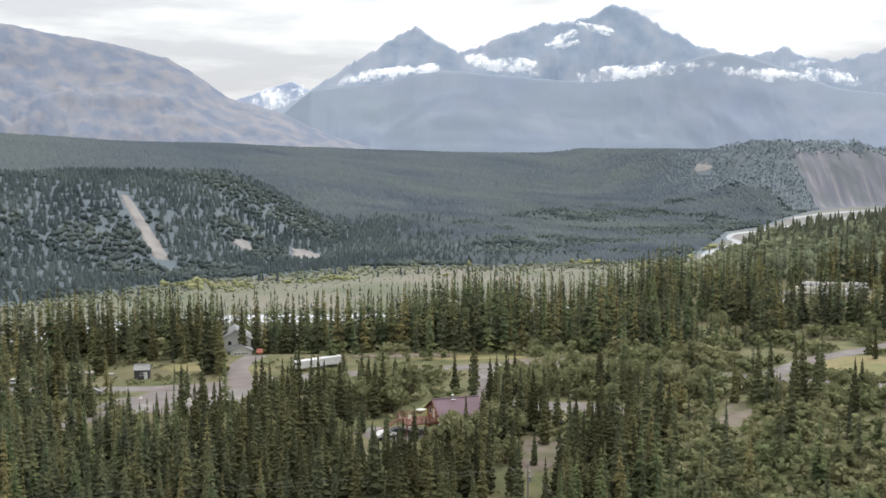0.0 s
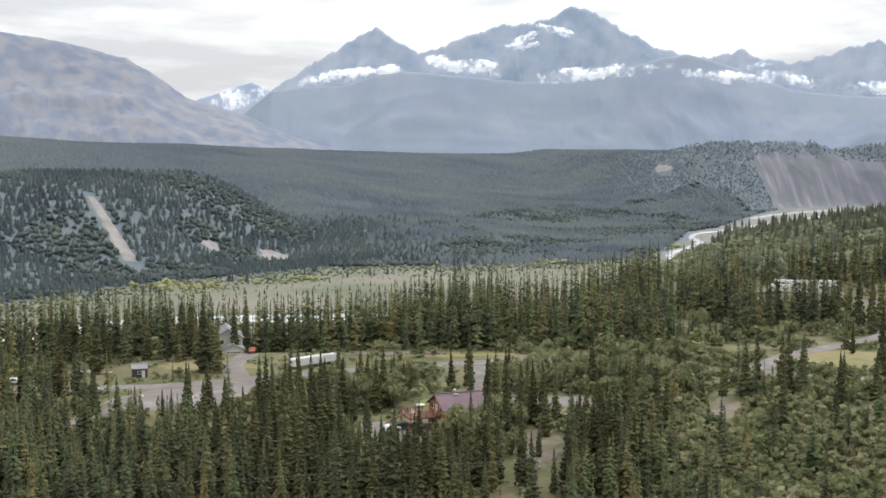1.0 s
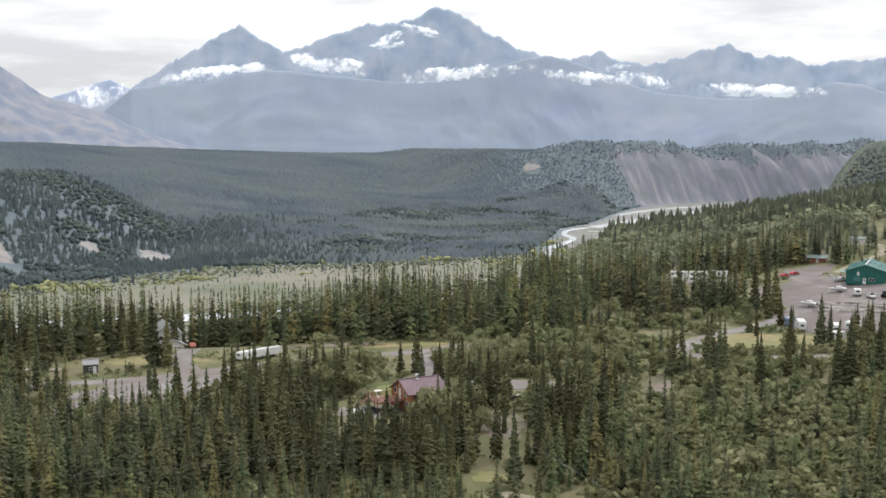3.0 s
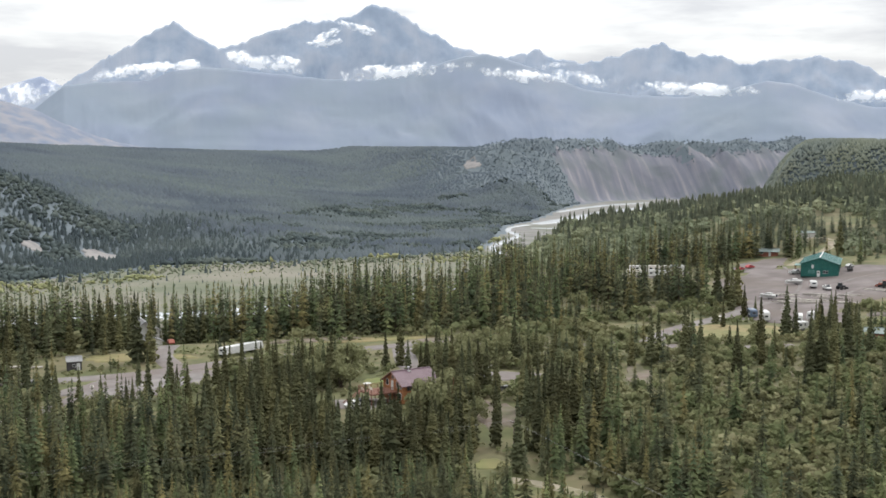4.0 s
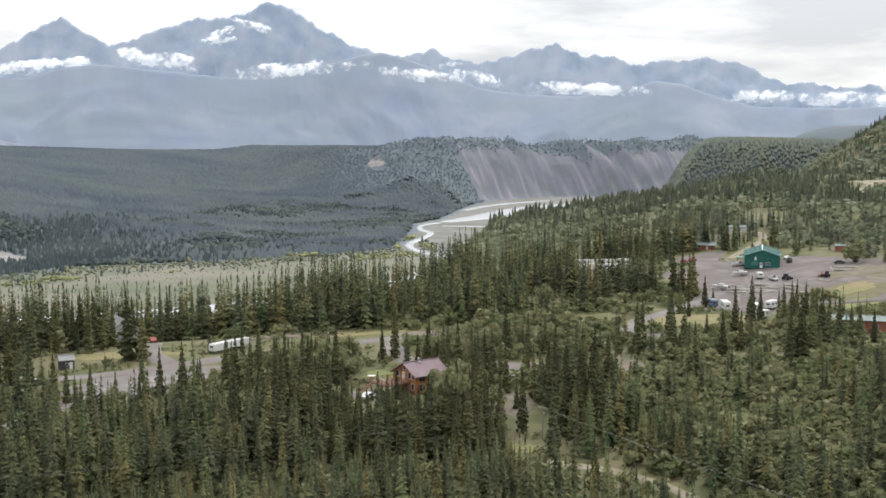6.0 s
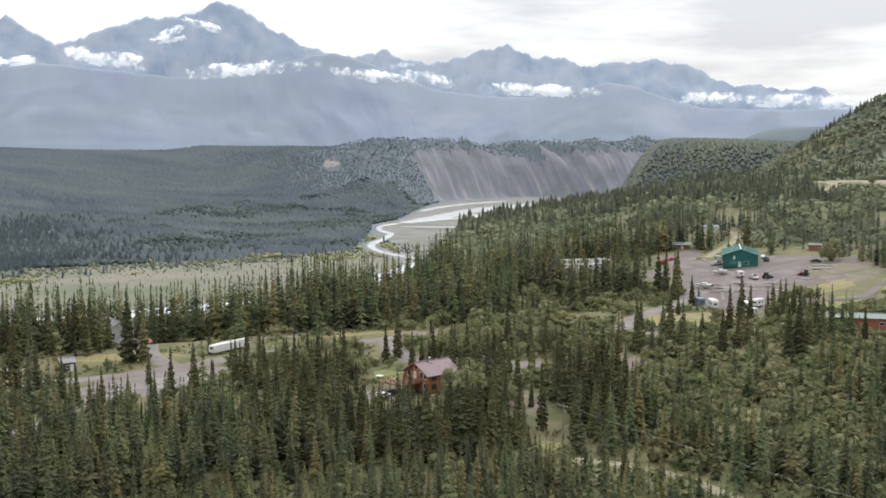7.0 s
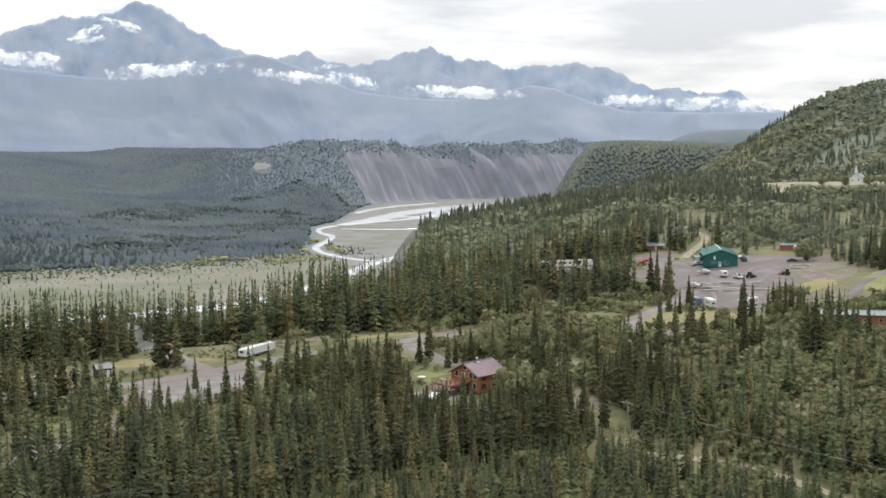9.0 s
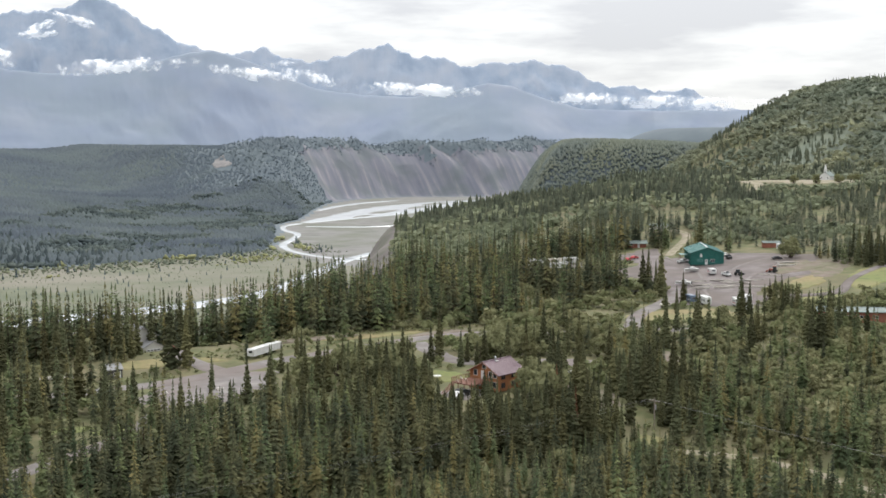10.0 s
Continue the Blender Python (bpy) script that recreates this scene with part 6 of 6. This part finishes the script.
part("dipper", rod((-1.9, 0.2, 4.2), (-3.0, 0.2, 2.4), 0.1, sides=6), M_WHITE, digger)
car(181.8, 174.2, 20, M_RED, "red car parked below the cabin")
car(176.0, 171.4, 30, M_RED, "dull red car parked below the cabin")
pickup(187.6, 147.8, 10, M_WHITE, "white pickup truck beside the workshop")
car(191.4, 146.8, 20, M_STEEL, "grey car beside the workshop wall")
pickup(206.3, 139.0, 60, M_BLACK, "dark pickup truck beside the workshop")
car(211.5, 147.5, 30, M_WHITE, "white car behind the workshop")
trailer(243, 144, 0, 6.5, 3.0, M_WHITE, "white motorhome at the far side of the yard")
for k, (x, y, t, q) in enumerate([(139, 192, -25, 7.5), (146, 187, -22, 8.5), (153, 183, -28, 7.0), (133, 180, -20, 8.0), (141, 174, -30, 9.0)]):
    trailer(x, y, t, q, 3.0, M_WHITE if k % 2 == 0 else M_BEIGE, "white motorhome in the forest clearing" if k % 2 == 0 else "cream motorhome in the forest clearing", M_BLUEGREY if k == 1 else None)
car(119.8, 162.0, 40, M_STEEL, "grey car among stored goods")
car(122.5, 158.5, 10, M_WHITE, "white car among stored goods")
car(129.2, 104.0, 20, M_STEEL, "pale car beside the gravel road")
car(115.4, 68.6, 10, M_BEIGE, "pale car by the roadside")
trailer(-34.3, 51.8, 40, 14.2, 2.5, M_WHITE, "long white trailer beside the gravel road", None, "box_trailer", True)
car(-53.5, 75.2, 100, M_ORANGE, "dull red car in front of the garage")
car(-104.5, 31.0, 0, M_WHITE, "white car at the end of the road")
car(-82.5, 19.5, 10, M_STEEL, "pale car on the gravel")
atv(22.0, -11.0, 30, M_BLACK, "black quad bike with white luggage")
atv(24.0, -10.2, 10, M_WHITE, "white quad bike on the grass edge")
car(-10.8, -17.0, 15, M_BLACK, "dark car parked below the deck")
car(-13.4, -19.6, 40, M_WHITE, "white car parked beside the deck")
car(217.5, 121.5, -20, M_BLACK, "dark car under the leafy tree")

# upturned boat under a pale cover
cb = thing("covered_boat", -24.5, -22.2, 20, "pale blue covered boat in the grass", "boat")
bm = bmesh.new()
bmesh.ops.create_uvsphere(bm, u_segments=16, v_segments=8, radius=1, matrix=Matrix.Translation((0, 0, 0.25)) @ Matrix.Diagonal((2.3, 0.9, 0.7, 1)))
part("cover", bm, M_PALEBLUE, cb)
part("keel", box(4.2, 0.1, 0.12, 0, 0, 0.9), M_PALEBLUE, cb)

# round white table on the lawn
tb = thing("garden_table", -7.0, 2.8, 0, "round white garden table on the lawn", "table")
part("tabletop", rod((0, 0, 0.72), (0, 0, 0.78), 1.0, sides=24), M_WHITE, tb)
part("pedestal", rod((0, 0, 0), (0, 0, 0.72), 0.08, sides=10), M_WHITE, tb)

# lumber and logs
rng = np.random.RandomState(77)
for k, (x, y, t, n) in enumerate([(160, 106, -30, 6), (169, 100, -36, 7), (152, 92, -28, 5), (162, 90, -33, 7), (168, 93, -40, 5), (156, 98, -25, 6), (177, 93, -35, 4), (190, 97, -60, 4), (208, 106, -28, 6), (214, 110, -32, 5), (166, 82, -35, 6), (159, 88, -30, 6)]):
    s = thing("lumber_stack", x, y, t, "weathered grey lumber laid on the gravel", "lumber", "lumber in the yard", lift=0.24)
    for q in range(n):
        part("plank", box(rng.uniform(3.5, 8.5), 0.34, 0.22, rng.uniform(-3.0, 3.0), -0.35 * n / 2 + 0.36 * q + rng.uniform(-0.1, 0.1), 0.22 * (q * 5 % 3)), M_LUMBER, s)
for k, (x, y, t) in enumerate([(-92, 46.5, 10), (-88, 45, -8)]):
    s = thing("log_pile", x, y, t, "bleached logs lying beside the road", "logs", "log piles")
    for q in range(4):
        part("log", rod((-3, 0.35 * q, 0.25), (3, 0.35 * q + rng.uniform(-0.3, 0.3), 0.28), 0.17, sides=8), M_LUMBER, s)
s = thing("scrap_heap", 27.4, 17.7, 20, "pale boards heaped at the yard's edge", "boards")
for q in range(5):
    part("board", box(2.4, 0.3, 0.06, 0.2 * q, 0.3 * q, 0.08 * q), M_WHITE if q % 2 else M_LUMBER, s)
for k, (x, y) in enumerate([(13.5, -15.5), (11.8, -22)]):
    s = thing("barrel", x, y, 0, "dark oil barrel on bare soil", "barrel", "barrels")
    bm = rod((0, 0, 0), (0, 0, 0.9), 0.3, sides=16)
    for z in (0.0, 0.3, 0.6, 0.88):
        rod((0, 0, z), (0, 0, z + 0.03), 0.32, bm, 16)
    part("drum", bm, M_BLACK, s)
# boulders on the grass strip
for k, (x, y, r) in enumerate([(-58.5, 12.0, 0.6), (-57.4, 12.6, 0.5), (-70, 14, 0.5)]):
    bm = bmesh.new()
    bmesh.ops.create_icosphere(bm, subdivisions=2, radius=r)
    for q in bm.verts:
        q.co *= 1 + 0.25 * noise.noise(q.co * 2 + Vector((k, 0, 0)))
    me = bpy.data.meshes.new("boulder")
    bm.to_mesh(me)
    bm.free()
    me.materials.append(M_LUMBER)
    ob = new("boulder", me)
    ob.matrix_world = pose(x, y, float(height(x, y)) + 0.35)
    tagged(ob, "pale boulder on the grass strip", "boulder", "boulders")


# ---------- power line ----------
POLES = [(-240, -100), (-130, -80), (11.4, -57.5), (33, -150)]
tops = []
for k, (x, y) in enumerate(POLES):
    p = thing("utility_pole", x, y, 20, "weathered wooden utility pole with a crossarm", "pole", "utility poles")
    tall = (10.0, 8.2, 6.6, 10.0)[k]
    part("pole", rod((0, 0, -0.5), (0, 0, tall), 0.17, sides=12, r2=0.11), M_POLE, p)
    arm = part("crossarm", box(0.14, 2.4, 0.16, 0, 0, tall - 0.7), M_POLE, p)
    for yy in (-1.1, -0.4, 0.4, 1.1):
        part("insulator", rod((0, yy, tall - 0.54), (0, yy, tall - 0.34), 0.06, sides=8, r2=0.04), M_WHITE, arm)
    part("transformer", rod((0.3, 0, tall - 2.4), (0.3, 0, tall - 1.5), 0.24, sides=14), M_STEEL, p)
    tops.append(p.matrix_world @ Matrix.Translation((0, 0, tall - 10.0)))
for k in range(len(POLES) - 1):
    for yy in (-1.1, 0.4, 1.1):
        cu = bpy.data.curves.new("power_cable", "CURVE")
        cu.dimensions, cu.bevel_depth, cu.bevel_resolution = "3D", 0.008, 0
        sp = cu.splines.new("POLY")
        a, b = tops[k] @ Vector((0, yy, 9.66)), tops[k + 1] @ Vector((0, yy, 9.66))
        sp.points.add(24)
        for i, q in enumerate(sp.points):
            t = i / 24
            c = a.lerp(b, t)
            q.co = (c.x, c.y, c.z - 0.9 * 4 * t * (1 - t), 1)
        cu.materials.append(M_CABLE)
        tagged(new("power_cable", cu), "thin grey power cable between the poles", "cable", "power cables")
